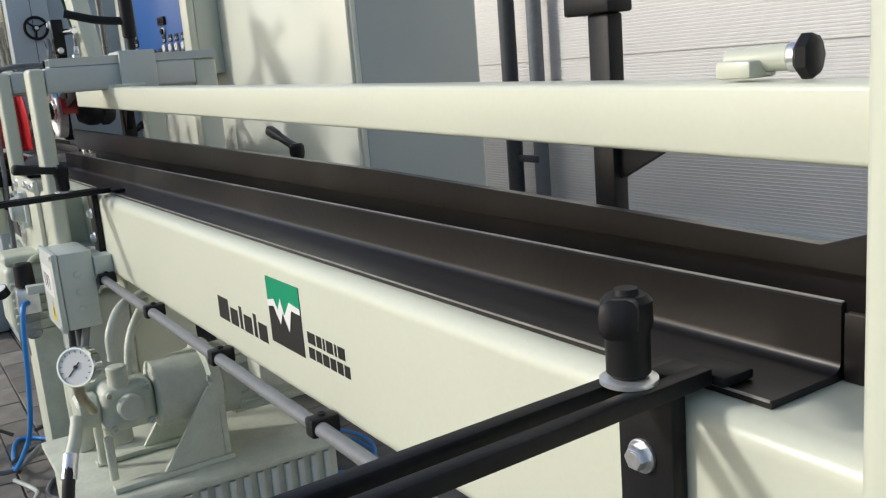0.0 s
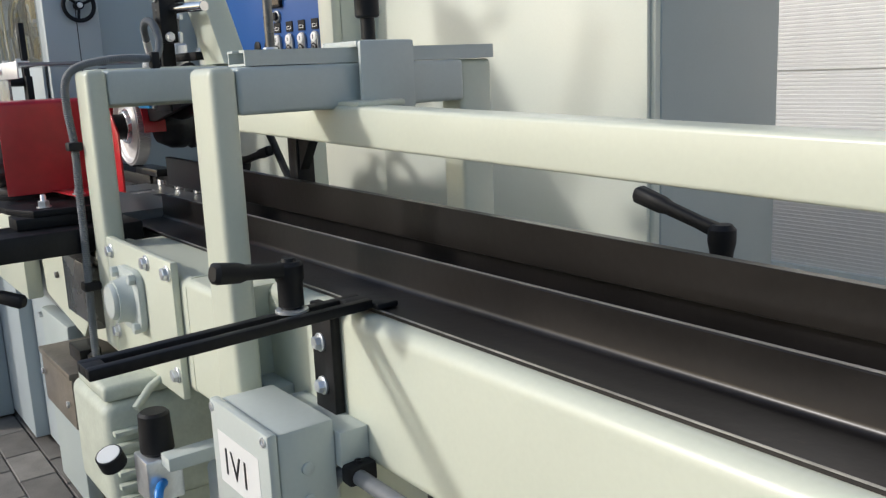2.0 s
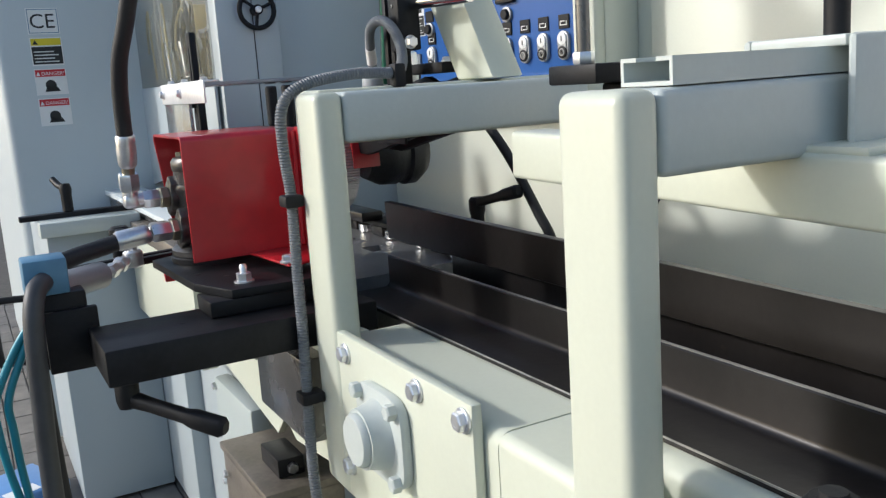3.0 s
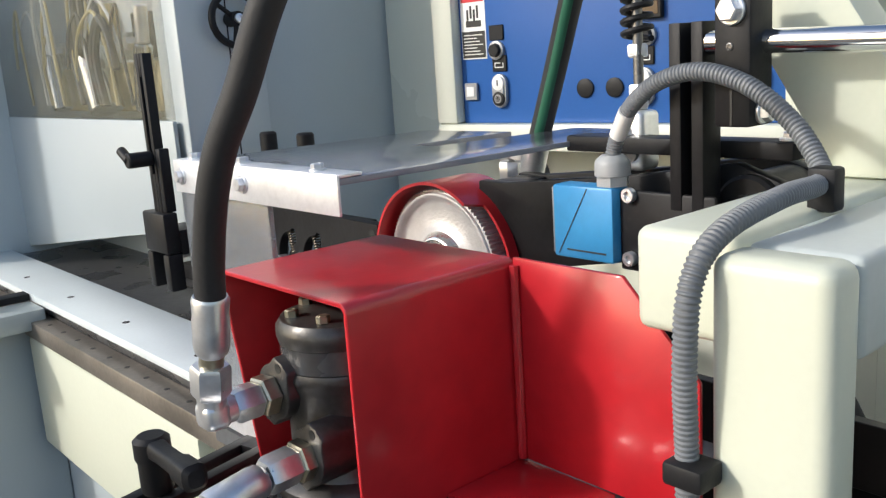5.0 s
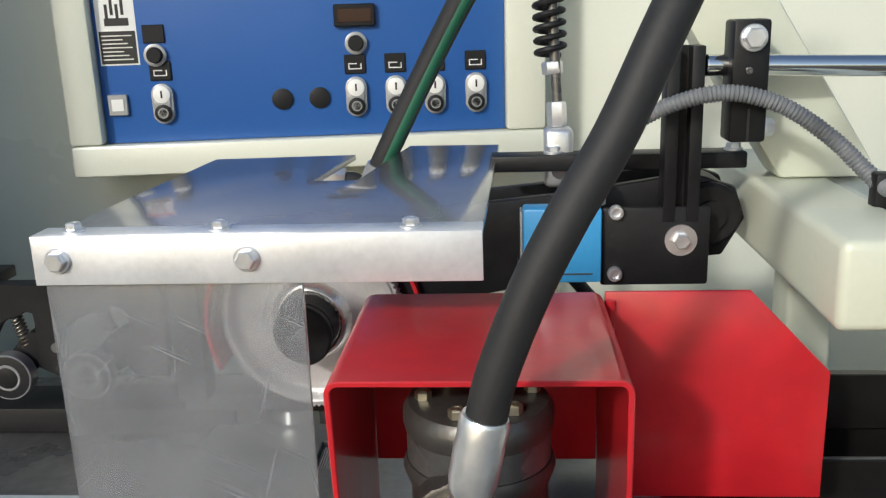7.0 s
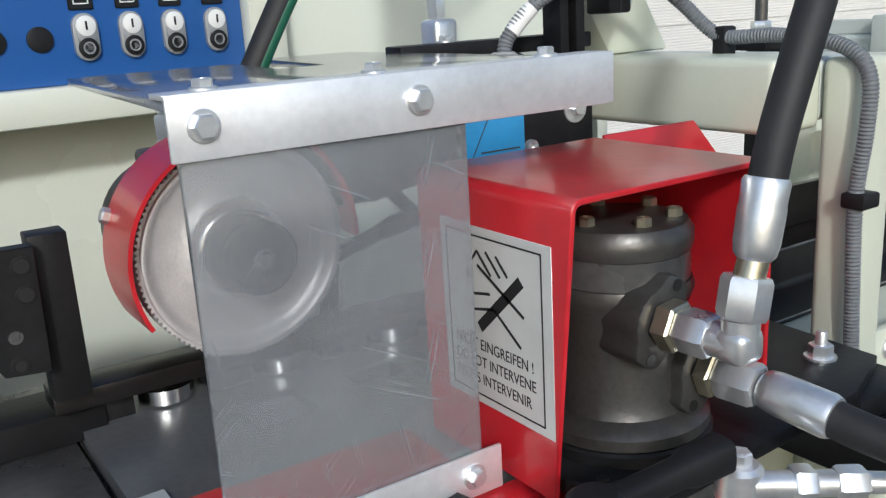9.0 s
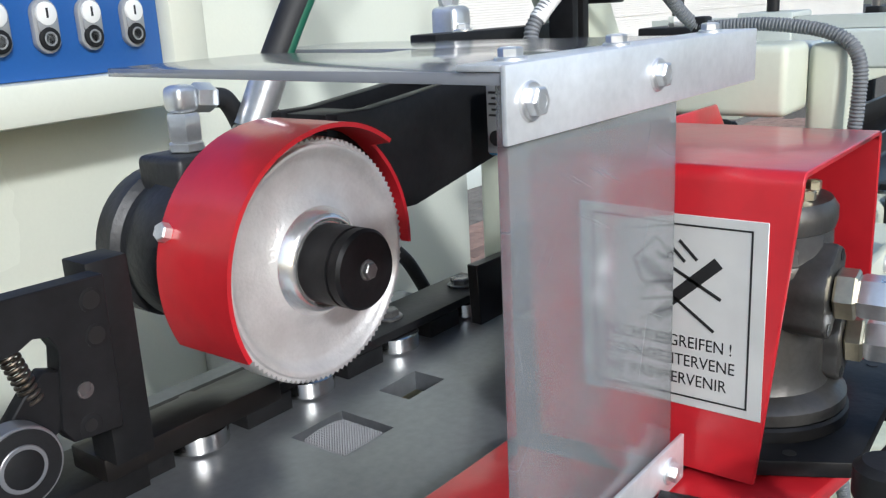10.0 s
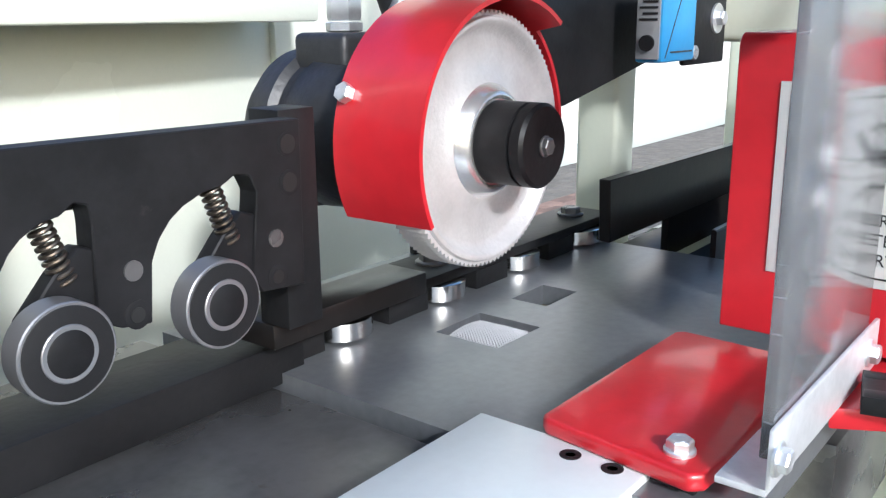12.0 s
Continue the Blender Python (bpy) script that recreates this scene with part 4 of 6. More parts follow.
part("nut", hexcyl((0.171, -0.801, 1.168), (0.176, -0.801, 1.194), 0.027), ZINC, up_hose)
part("elbow", merge(rod((0.1705, -0.801, 1.150), (0.171, -0.801, 1.169), 0.0115, 18), box(0.158, 0.182, -0.812, -0.790, 1.141, 1.163, 0.006, 3), rod((0.1695, -0.801, 1.152), (0.168, -0.781, 1.152), 0.0115, 18)), ZINC, up_hose)
part("elbow_nut", hexcyl((0.168, -0.784, 1.152), (0.167, -0.760, 1.152), 0.026), ZINC, up_hose)
part("port_fitting", hexcyl((0.167, -0.760, 1.152), (0.166, -0.746, 1.152), 0.030), YZINC, up_hose)
low_hose = thing("hydraulic_hose", (0.24, -0.80, 1.09), "black rubber hydraulic hose leading away from the motor", "hose")
part("port_fitting", hexcyl((0.208, -0.745, 1.107), (0.209, -0.757, 1.107), 0.030), YZINC, low_hose)
part("nut", hexcyl((0.209, -0.757, 1.107), (0.212, -0.786, 1.107), 0.027), ZINC, low_hose)
part("ferrule", lathe([(0, 0.010), (0.003, 0.0130), (0.010, 0.0142), (0.046, 0.0148), (0.050, 0.0134)], (0.213, -0.787, 1.107), (0.10, -1, -0.12), 32), ZINC, low_hose, "crimped steel ferrule")
part("hose", sweep([(0.218, -0.832, 1.101), (0.223, -0.86, 1.096), (0.236, -0.90, 1.090), (0.258, -0.940, 1.078), (0.285, -0.962, 1.03), (0.295, -0.965, 0.92), (0.340, -0.962, 0.75), (0.36, -0.95, 0.55), (0.4, -0.9, 0.30)], 0.0122, 18), RUBBER, low_hose)

bplate = thing("motor_plate", (0.25, -0.66, 1.04), "black steel mounting plate under the red guard, with studs", "plate")
part("plate", prism([(0.100, -0.60), (0.100, -0.72), (0.13, -0.775), (0.36, -0.765), (0.440, -0.735), (0.450, -0.60)], 2, 1.040, 1.0515, 0.0012), BLACK, bplate)
part("stud_nut", nut_on_stud((0.401, -0.707, 1.0516)), ZINC, bplate)
for x, y in ((0.120, -0.735), (0.300, -0.745), (0.345, -0.715)):
    part("tapped_hole", lathe([(0, 0.0045), (0.0004, 0.0045), (0.0004, 0)], (x, y, 1.0516), (0, 0, 1), 14), INK, bplate)
xbar = thing("cross_bar", (0.43, -0.75, 0.99), "black square steel bar reaching out under the motor plate", "bar")
part("bar", box(0.365, 0.50, -0.905, -0.56, 0.973, 1.018, 0.003), BLACK, xbar)
part("pad", box(0.37, 0.44, -0.765, -0.60, 1.0185, 1.0395, 0.002), BLACK, xbar)
cl = part("clamp_lever", lathe([(0, 0.012), (0.004, 0.0145), (0.030, 0.0145), (0.040, 0.012)], (0.455, -0.880, 0.9725), (0, 0, -1), 22), PLASTIC, xbar, "black clamping lever below the bar")
part("lever_arm", grip((0.455, -0.880, 0.944), (0.555, -0.790, 0.914)), PLASTIC, cl)
for y in (-0.80, -0.70):
    part("tapped_hole", lathe([(0, 0.004), (0.0004, 0.004), (0.0004, 0)], (0.43, y, 1.0181), (0, 0, 1), 14), INK, xbar)

# ---- clear guard with aluminium angle ----
cg = thing("clear_guard", (0.03, -0.66, 1.05), "scratched clear acrylic guard with aluminium angle brackets", "guard")
AX0, AX1, AY, AZ = -0.117, 0.188, -0.679, 1.323
part("front_sheet", box(-0.112, 0.066, AY + 0.0035, AY + 0.0095, 1.048, 1.314, 0.0008), ACRYLIC, cg, "scratched clear acrylic sheet").visible_shadow = False
# clear top sheet, its grey reflection painted in as haze
part("top_sheet", prism([(AX0 + 0.001, AY + 0.003), (AX1 - 0.001, AY + 0.003), (0.198, -0.285), (0.101, -0.280), (0.074, -0.476), (0.034, -0.476), (0.050, -0.335), (-0.094, -0.345)], 2, AZ - 0.009, AZ - 0.0035, 0.0006), TOPSHEET, cg, "clear acrylic top sheet with a painted grey reflection").visible_shadow = False
part("angle_front", box(AX0, AX1, AY, AY + 0.003, 1.2885, AZ, 0.0008), ALU, cg, "bright aluminium angle")
part("angle_top", box(AX0, AX1, AY + 0.0032, AY + 0.026, AZ - 0.003, AZ, 0.0006), ALU, cg, "bright aluminium angle")
for x in (-0.099, 0.031):
    part("angle_bolt", hexhead((x, AY, 1.306), (0, -1, 0), 0.012, 0.007, 0.009), ZINC, cg)
for x in (-0.092, 0.010, 0.140):
    part("top_bolt", hexhead((x, AY + 0.014, AZ), (0, 0, 1), 0.010, 0.006, 0.0075), ZINC, cg)
part("foot_ledge", box(-0.116, 0.080, AY + 0.0032, -0.650, 1.030, 1.034, 0.0006), ALU, cg, "bright aluminium angle")
part("foot_angle", box(-0.120, 0.080, AY, AY + 0.003, 1.036, 1.068, 0.0008), ALU, cg, "bright aluminium angle")
for x in (-0.115, 0.056):
    part("foot_bolt", hexhead((x, AY, 1.052), (0, -1, 0), 0.011, 0.007, 0.009), ZINC, cg)
rp = thing("red_cover_plate", (-0.01, -0.59, 1.02), "glossy red cover plate bolted beside the feed table", "plate")
part("plate", prism([(-0.106, -0.545), (-0.101, -0.540), (0.076, -0.543), (0.082, -0.549), (0.078, -0.640), (-0.088, -0.646), (-0.112, -0.645), (-0.119, -0.638)], 2, 1.0200, 1.031, 0.003, 3), RED, rp)
part("base_sheet", prism([(0.0, -0.673), (0.165, -0.673), (0.165, -0.765), (0.04, -0.745)], 2, 1.020, 1.034, 0.002), RED, rp)
part("block", prism([(-0.100, -0.548), (0.074, -0.549), (0.072, -0.636), (-0.110, -0.638)], 2, 0.985, 1.0198, 0.001), BLACK, rp)
part("bolt", hexhead((-0.098, -0.624, 1.031), (0, 0, 1), 0.013, 0.008, 0.0088), ZINC, rp)

# ---- feed table, rollers and fence ----
table = thing("feed_table", (0.1, -0.45, 0.99), "grey ground-steel feed table with a knurled pad and a slot", "table")


def holed_plate(x0, x1, y0, y1, z0, z1, holes):
    """A plate with rectangular holes, built of strips."""
    xs = sorted({x0, x1, *[h[0] for h in holes], *[h[1] for h in holes]})
    ys = sorted({y0, y1, *[h[2] for h in holes], *[h[3] for h in holes]})
    bm = bmesh.new()
    vt, vb = {}, {}
    for x in xs:
        for y in ys:
            vt[x, y], vb[x, y] = bm.verts.new((x, y, z1)), bm.verts.new((x, y, z0))
    solid = {}
    for i in range(len(xs) - 1):
        for j in range(len(ys) - 1):
            cx, cy = (xs[i] + xs[i + 1]) / 2, (ys[j] + ys[j + 1]) / 2
            solid[i, j] = not any(h[0] < cx < h[1] and h[2] < cy < h[3] for h in holes)
    for (i, j), s in solid.items():
        if not s:
            continue
        a, b, c, d = (xs[i], ys[j]), (xs[i + 1], ys[j]), (xs[i + 1], ys[j + 1]), (xs[i], ys[j + 1])
        bm.faces.new([vt[k] for k in (a, b, c, d)])
        bm.faces.new([vb[k] for k in (d, c, b, a)])
        for (e, f), nb in (((a, b), (i, j - 1)), ((b, c), (i + 1, j)), ((c, d), (i, j + 1)), ((d, a), (i - 1, j))):
            if not solid.get(nb, False):
                bm.faces.new((vt[f], vt[e], vb[e], vb[f]))
    bmesh.ops.recalc_face_normals(bm, faces=bm.faces)
    return bm


part("plate", holed_plate(-0.128, 0.345, -0.665, -0.20, 0.994, 1.0150, [(0.003, 0.062, -0.436, -0.376), (0.110, 0.162, -0.412, -0.376)]), STEELTABLE, table, smooth=False)
kn = bmesh.new()
for i in range(18):
    for j in range(18):
        cx, cy = 0.0045 + 0.0029 * (i + 0.5), -0.4345 + 0.0029 * (j + 0.5)
        z = 1.0150 - 0.0045 * ((cx - 0.0325) / 0.03) ** 2
        p = [kn.verts.new((cx + dx, cy + dy, z - 0.0022)) for dx, dy in ((-0.00145, 0), (0, -0.00145), (0.00145, 0), (0, 0.00145))]
        t = kn.verts.new((cx, cy, z + 0.0002))
        for k in range(4):
            kn.faces.new((p[k], p[(k + 1) % 4], t))
part("knurled_pad", merge(kn, box(0.0045, 0.0570, -0.4345, -0.3815, 0.995, 1.0075, 0)), PADMET, table, "knurled feed roller pad", smooth=False)
# shallow floor; the shade of a deeper slot is in its colour
part("slot_floor", box(0.1105, 0.1615, -0.4115, -0.3765, 0.995, 0.9965, 0), SLOTSHADE, table, smooth=False)
part("bracket", box(0.0, 0.3, -0.60, -0.25, 0.90, 0.9935, 0.003), DARKSTEEL, table)

low = thing("planer_table", (-0.4, -0.43, 0.98), "dark oily steel planer table", "table")
part("plate", box(-1.6, -0.134, -0.60, -0.18, 0.9855, 1.006, 0.002), DARKSTEEL, low)
# black strip laid between the tables to paint the gap's shade
part("gap_shade", box(-0.1335, -0.1285, -0.495, -0.19, 0.987, 0.994, 0), INK, low, "black strip painting the shade in the table gap", smooth=False)
wp = thing("edge_strip", (-0.8, -0.55, 1.0), "cream-painted steel edge strip with countersunk screws", "plate")
part("strip", box(-1.55, -0.103, -0.612, -0.497, 1.0062, 1.0200, 0.0012), STRIPPAINT, wp)
for x, y in ((-0.118, -0.569), (-0.118, -0.595), (-0.36, -0.57), (-0.62, -0.57), (-0.88, -0.57), (-1.14, -0.57)):
    part("screw", lathe([(0, 0.0062), (0.0006, 0.0062), (0.0006, 0.0030), (0.0002, 0.0030), (0.0002, 0)], (x, y, 1.0198), (0, 0, 1), 20), PLASTIC, wp, "black countersunk screw")

strip = thing("roller_fence", (0.07, -0.36, 1.015), "black steel fence strip carrying bright roller bearings", "fence")
part("strip", box(-0.1055, 0.372, -0.336, -0.276, 1.0335, 1.0425, 0.001), BLACK, strip)
for x0, x1 in ((-0.1055, -0.080), (-0.008, 0.042), (0.112, 0.162), (0.236, 0.286), (0.360, 0.372)):
    part("block", box(x0, x1, -0.3365, -0.280, 1.0155, 1.0332, 0.001), BLACK, strip)
for x in (-0.046, 0.076, 0.199, 0.322):
    b = part("roller", lathe([(0, 0.0245), (0.001, 0.0265), (0.0150, 0.0265), (0.0160, 0.0245)], (x, -0.318, 1.0165), (0, 0, 1), 32), BRIGHT, strip, "bright steel roller bearing")
    part("roller_bolt", hexhead((x + 0.008, -0.306, 1.0426), (0, 0, 1), 0.019, 0.009, 0.0145), DARKSTEEL, strip)
part("link", box(-0.150, 0.010, -0.362, -0.318, 1.0428, 1.061, 0.002), RAILBLACK, strip, "worn brown steel link bar")

# presser unit with ball bearings on sprung legs
press = thing("roller_presser", (-0.38, -0.37, 1.006), "black steel presser with arched legs and sprung ball bearings", "presser")
FY = -0.395
edge = [(-0.90, 1.211), (-0.148, 1.199), (-0.150, 1.096), (-0.184, 1.099)]
LEGS = [(xb + 0.184 + 0.0395 * f, f) for xb, f in ((-0.2250, 0.97), (-0.3160, 0.73), (-0.3840, 0.74), (-0.4550, 0.74), (-0.5255, 0.74), (-0.5965, 0.74), (-0.6680, 0.74), (-0.7395, 0.72), (-0.8090, 0.70))]
for c, f in LEGS:
    edge += [(-0.184 + c + (x + 0.184) * f, z) for x, z in ((-0.188, 1.110), (-0.181 if f > 0.9 else -0.185, 1.160), (-0.186, 1.170), (-0.196, 1.172), (-0.206, 1.167), (-0.220, 1.165), (-0.233, 1.160),
                                                            (-0.242, 1.154), (-0.250, 1.145), (-0.2555, 1.134), (-0.259, 1.101), (-0.277, 1.103))]
edge += [(-0.90, 1.103)]
part("arched_plate", prism(edge, 1, FY, FY + 0.016, 0.0008, 1), BLACK, press)
part("back_plate", box(-0.150, -0.120, -0.378, -0.350, 1.0612, 1.203, 0.001), BLACK, press)
for x, z in ((-0.159, 1.185), (-0.159, 1.162), (-0.172, 1.106), (-0.268, 1.108), (-0.3635, 1.108)):
    part("socket_screw", lathe([(0, 0.0078), (0.0003, 0.0078), (0.0006, 0.0068), (0.0002, 0.0040), (0.0002, 0.0)], (x, FY - 0.0002, z), (0, -1, 0), 20), BLACK, press)
    # flat black disc paints the shade of the deep socket hole
    part("socket", lathe([(0, 0.0058 if x > -0.165 else 0.0042), (0.0003, 0.0058 if x > -0.165 else 0.0042), (0.0003, 0)], (x, FY - 0.0006, z), (0, -1, 0), 18), INK, press)
for k, (c, f) in enumerate(LEGS):
    if k == 0:
        part("pin", rod((-0.172, FY - 0.001, 1.130), (-0.172, FY + 0.02, 1.130), 0.0055, 16), DARKSTEEL, press)
    part("pin", rod((-0.184 - 0.084 * f + c, FY - 0.001, 1.132), (-0.184 - 0.084 * f + c, FY + 0.02, 1.132), 0.0055, 16), DARKSTEEL, press)
    b = part("ball_bearing", merge(lathe([(0, 0.0235), (0.001, 0.0250), (0.0148, 0.0250), (0.0155, 0.0243), (0.0155, 0.0)], (-0.184 - 0.0395 * f + c, -0.3965, 1.1055), (0, -1, 0), 40)), RINGMET, press, "ball bearing with a black seal")
    part("seal", lathe([(0, 0.0232), (0.0006, 0.0232), (0.0008, 0.0226), (0.0008, 0.0)], (-0.184 - 0.0395 * f + c, -0.4120, 1.1055), (0, -1, 0), 40), PLASTIC, b, "black rubber seal")
    part("inner_ring", lathe([(0, 0.0144), (0.0010, 0.0144), (0.0014, 0.0139), (0.0014, 0.0)], (-0.184 - 0.0395 * f + c, -0.4124, 1.1055), (0, -1, 0), 36), RINGMET, b, "bright inner ring")
    part("shaft_end", lathe([(0, 0.0118), (0.0014, 0.0118), (0.0018, 0.0110), (0.0018, 0.0)], (-0.184 - 0.0395 * f + c, -0.4124, 1.1055), (0, -1, 0), 30), BLACK, b, "black shaft end")
    part("rocker", prism([(-0.176 + c, 1.118), (-0.180 + c, 1.146), (-0.192 + c, 1.150), (-0.206 + c, 1.138), (-0.224 + c, 1.118), (-0.220 + c, 1.098), (-0.195 + c, 1.104)], 1, FY + 0.002, FY + 0.014, 0.001, 1), BLACK, press)
    part("spring", coil((-0.198 + c, FY + 0.006, 1.132), (-0.211 + c, FY + 0.008, 1.174), 0.0056, 0.0012, 11), SPRING, press, "steel compression spring")
for x, y in ((-0.465, -0.390), (-0.365, -0.385)):
    part("hold_knob", merge(rod((x, y + 0.03, 1.2085), (x, y + 0.03, 1.222), 0.017, 18, 0.002), rod((x, y + 0.03, 1.222), (x, y + 0.03, 1.312), 0.0135, 18, 0.003)), PLASTIC, press, "black grip knob")
part("knob_rail", box(-0.53, -0.33, -0.378, -0.340, 1.1955, 1.2083, 0.002), BLACK, press)
part("rear_bar", box(-0.86, -0.20, -0.378, -0.355, 1.165, 1.1953, 0.002), BLACK, press)
bb = thing("base_bar", (-0.4, -0.32, 1.0), "heavy black steel base bar of the presser", "bar")
part("bar", box(-0.90, -0.106, -0.342, -0.275, 1.0065, 1.0365, 0.0015), BLACK, bb)

# ---- feed wheel on its swivel arm ----
wheel = thing("feed_unit", (0.0, -0.40, 1.174), "toothed feed wheel under a red hood on a black arm", "feed unit")
WC = Vector((0.010, 0, 1.1695))
teeth = bmesh.new()
n = 110
ra = []
for y in (-0.422, -0.396):
    ring = []
    for k in range(2 * n):
        r = 0.0925 if k % 2 == 0 else 0.0898
        a = math.pi * k / n
        ring.append(teeth.verts.new((WC.x + r * math.cos(a), y, WC.z + r * math.sin(a))))
    ra.append(ring)
for k in range(2 * n):
    j = (k + 1) % (2 * n)
    teeth.faces.new((ra[0][k], ra[0][j], ra[1][j], ra[1][k]))
teeth.faces.new(ra[1])
inner = []
for d, r in ((-0.4225, 0.0885), (-0.4250, 0.0872), (-0.4255, 0.0858), (-0.4250, 0.0842), (-0.4215, 0.0815), (-0.4170, 0.0785), (-0.4155, 0.0740), (-0.4158, 0.0570), (-0.4170, 0.0500), (-0.4195, 0.0450), (-0.4225, 0.0405), (-0.4240, 0.0360), (-0.4240, 0.020)):
    inner.append([teeth.verts.new((WC.x + r * math.cos(2 * math.pi * k / (2 * n)), d, WC.z + r * math.sin(2 * math.pi * k / (2 * n)))) for k in range(2 * n)])
rings = [ra[0]] + inner
for a, b in zip(rings, rings[1:]):
    for k in range(2 * n):
        j = (k + 1) % (2 * n)
        teeth.faces.new((a[k], b[k], b[j], a[j]))
bmesh.ops.recalc_face_normals(teeth, faces=teeth.faces)
part("rim", teeth, WHEELMET, wheel, "pale cast wheel with fine teeth")
part("hub_collar", lathe([(0.0, 0.0420), (0.0030, 0.0400), (0.0065, 0.0372), (0.0085, 0.0355), (0.0090, 0.0335), (0.0070, 0.0310)], (WC.x, -0.4215, WC.z), (0, -1, 0), 48), COLLAR, wheel, "polished collar round the hub")
hubp = part("hub", lathe([(0, 0.0298), (0.0270, 0.0298), (0.0275, 0.0282), (0.0295, 0.0282), (0.0300, 0.0298), (0.0375, 0.0298), (0.0400, 0.0275), (0.0400, 0.0)], (WC.x, -0.4290, WC.z), (0, -1, 0), 44), BLACK, wheel, "black hub cap")
part("hub_bolt", hexhead((WC.x, -0.4692, WC.z), (0, -1, 0), 0.011, 0.005, 0.0075), DARKSTEEL, hubp)
hood = bmesh.new()
N = 56
a0, a1 = radians(-6), radians(207)
prof = []
for i in range(N + 1):
    a = a0 + (a1 - a0) * i / N
    row = []
    g = 0.010 * max(0.0, 1 - i / (0.5 * N))
    for y, r in ((-0.441, 0.0985 + g), (-0.441, 0.1020 + g), (-0.366, 0.1025 + g), (-0.366, 0.0995 + g)):
        if a < radians(50) and y < -0.43:
            y = -0.416
        row.append(hood.verts.new((WC.x + r * math.cos(a), y, WC.z + r * math.sin(a))))
    prof.append(row)
for p, q in zip(prof, prof[1:]):
    for k in range(4):
        hood.faces.new((p[k], p[(k + 1) % 4], q[(k + 1) % 4], q[k]))
hood.faces.new(prof[0])
hood.faces.new(prof[-1][::-1])
bmesh.ops.recalc_face_normals(hood, faces=hood.faces)
part("hood", hood, RED, wheel, "glossy red curved hood")
part("hood_bolt", hexhead((WC.x - 0.1025 * math.cos(radians(22)), -0.374, WC.z + 0.1025 * math.sin(radians(22))), (-math.cos(radians(22)), 0, math.sin(radians(22))), 0.012, 0.007), ZINC, wheel)
part("drive_motor", lathe([(0, 0.045), (0.03, 0.060), (0.06, 0.062), (0.066, 0.058), (0.075, 0.058), (0.080, 0.064), (0.10, 0.064), (0.12, 0.05), (0.13, 0.0)], (WC.x - 0.012, -0.345, WC.z), (0, 1, 0), 40), MOTORIRON, wheel, "dark hydraulic drive motor")
part("motor_neck", box(-0.030, 0.028, -0.318, -0.262, 1.205, 1.2462, 0.006, 3), MOTORIRON, wheel)
part("neck_fitting", merge(hexcyl((0.000, -0.290, 1.2465), (0.000, -0.290, 1.254), 0.026), hexcyl((0.000, -0.290, 1.2545), (0.000, -0.290, 1.277), 0.024)), ZINC, wheel)
part("neck_elbow", merge(box(-0.011, 0.011, -0.301, -0.279, 1.277, 1.299, 0.006, 3), hexcyl((0.011, -0.290, 1.288), (0.030, -0.290, 1.286), 0.021)), ZINC, wheel)
part("link_hose", sweep([(0.030, -0.290, 1.286), (0.044, -0.290, 1.282), (0.056, -0.290, 1.262), (0.058, -0.300, 1.235)], 0.0085, 12), RUBBER, wheel, "short black hose")
part("arm", prism([(0.06, 1.185), (0.15, 1.182), (0.27, 1.205), (0.36, 1.222), (0.41, 1.226), (0.43, 1.262), (0.42, 1.292), (0.38, 1.306), (0.26, 1.288), (0.10, 1.272), (0.06, 1.272)], 1, -0.402, -0.388, 0.002), BLACK, wheel, "black steel swivel arm")
part("arm", prism([(0.06, 1.185), (0.15, 1.182), (0.27, 1.205), (0.36, 1.222), (0.41, 1.226), (0.43, 1.262), (0.42, 1.292), (0.38, 1.306), (0.26, 1.288), (0.10, 1.272), (0.06, 1.272)], 1, -0.338, -0.324, 0.002), BLACK, wheel, "black steel swivel arm")
part("arm_web", box(0.065, 0.105, -0.3875, -0.3385, 1.19, 1.27, 0.001), BLACK, wheel)
part("pivot", merge(rod((0.395, -0.412, 1.268), (0.395, -0.30, 1.268), 0.030, 30, 0.003), rod((0.395, -0.418, 1.268), (0.395, -0.412, 1.268), 0.014, 20)), BLACK, wheel, "black pivot boss")

# sensor on its plate
sen = thing("light_sensor", (0.26, -0.45, 1.25), "blue plastic light sensor on a black bracket plate", "sensor")
part("housing", box(0.219, 0.290, -0.468, -0.442, 1.216, 1.286, 0.003), BLUESENSOR, sen)
part("window_plate", box(0.2165, 0.2188, -0.466, -0.444, 1.219, 1.283, 0.001), SILVERGREY, sen, "grey label plate with a dark lens")
part("lens", rod((0.2164, -0.455, 1.233), (0.214, -0.455, 1.233), 0.007, 18), PLASTIC, sen)
for k in range(5):
    part("label_line", box(0.2158, 0.2164, -0.464, -0.447 - 0.003 * (k % 2), 1.252 + 0.005 * k, 1.254 + 0.005 * k, 0), INK, sen, smooth=False)
part("seam", merge(prism([(0.225, 1.220), (0.226, 1.220), (0.262, 1.284), (0.261, 1.284)], 1, -0.4686, -0.4678), box(0.236, 0.282, -0.4686, -0.4678, 1.224, 1.2255, 0)), DARKCABLE, sen, smooth=False)
part("bracket_plate", box(0.290, 0.388, -0.458, -0.452, 1.210, 1.284, 0.003), BLACK, sen, "black bracket plate")
for x, z in ((0.303, 1.282), (0.303, 1.224)):
    part("screw", socket_head((x, -0.458, z - 0.002), (0, -1, 0), 0.0068, 0.006), ZINC, sen)
part("plate_bolt", merge(lathe([(0, 0.0145), (0.002, 0.0145)], (0.362, -0.458, 1.253), (0, -1, 0), 28), hexhead((0.362, -0.460, 1.253), (0, -1, 0), 0.013, 0.007)), ZINC, sen)
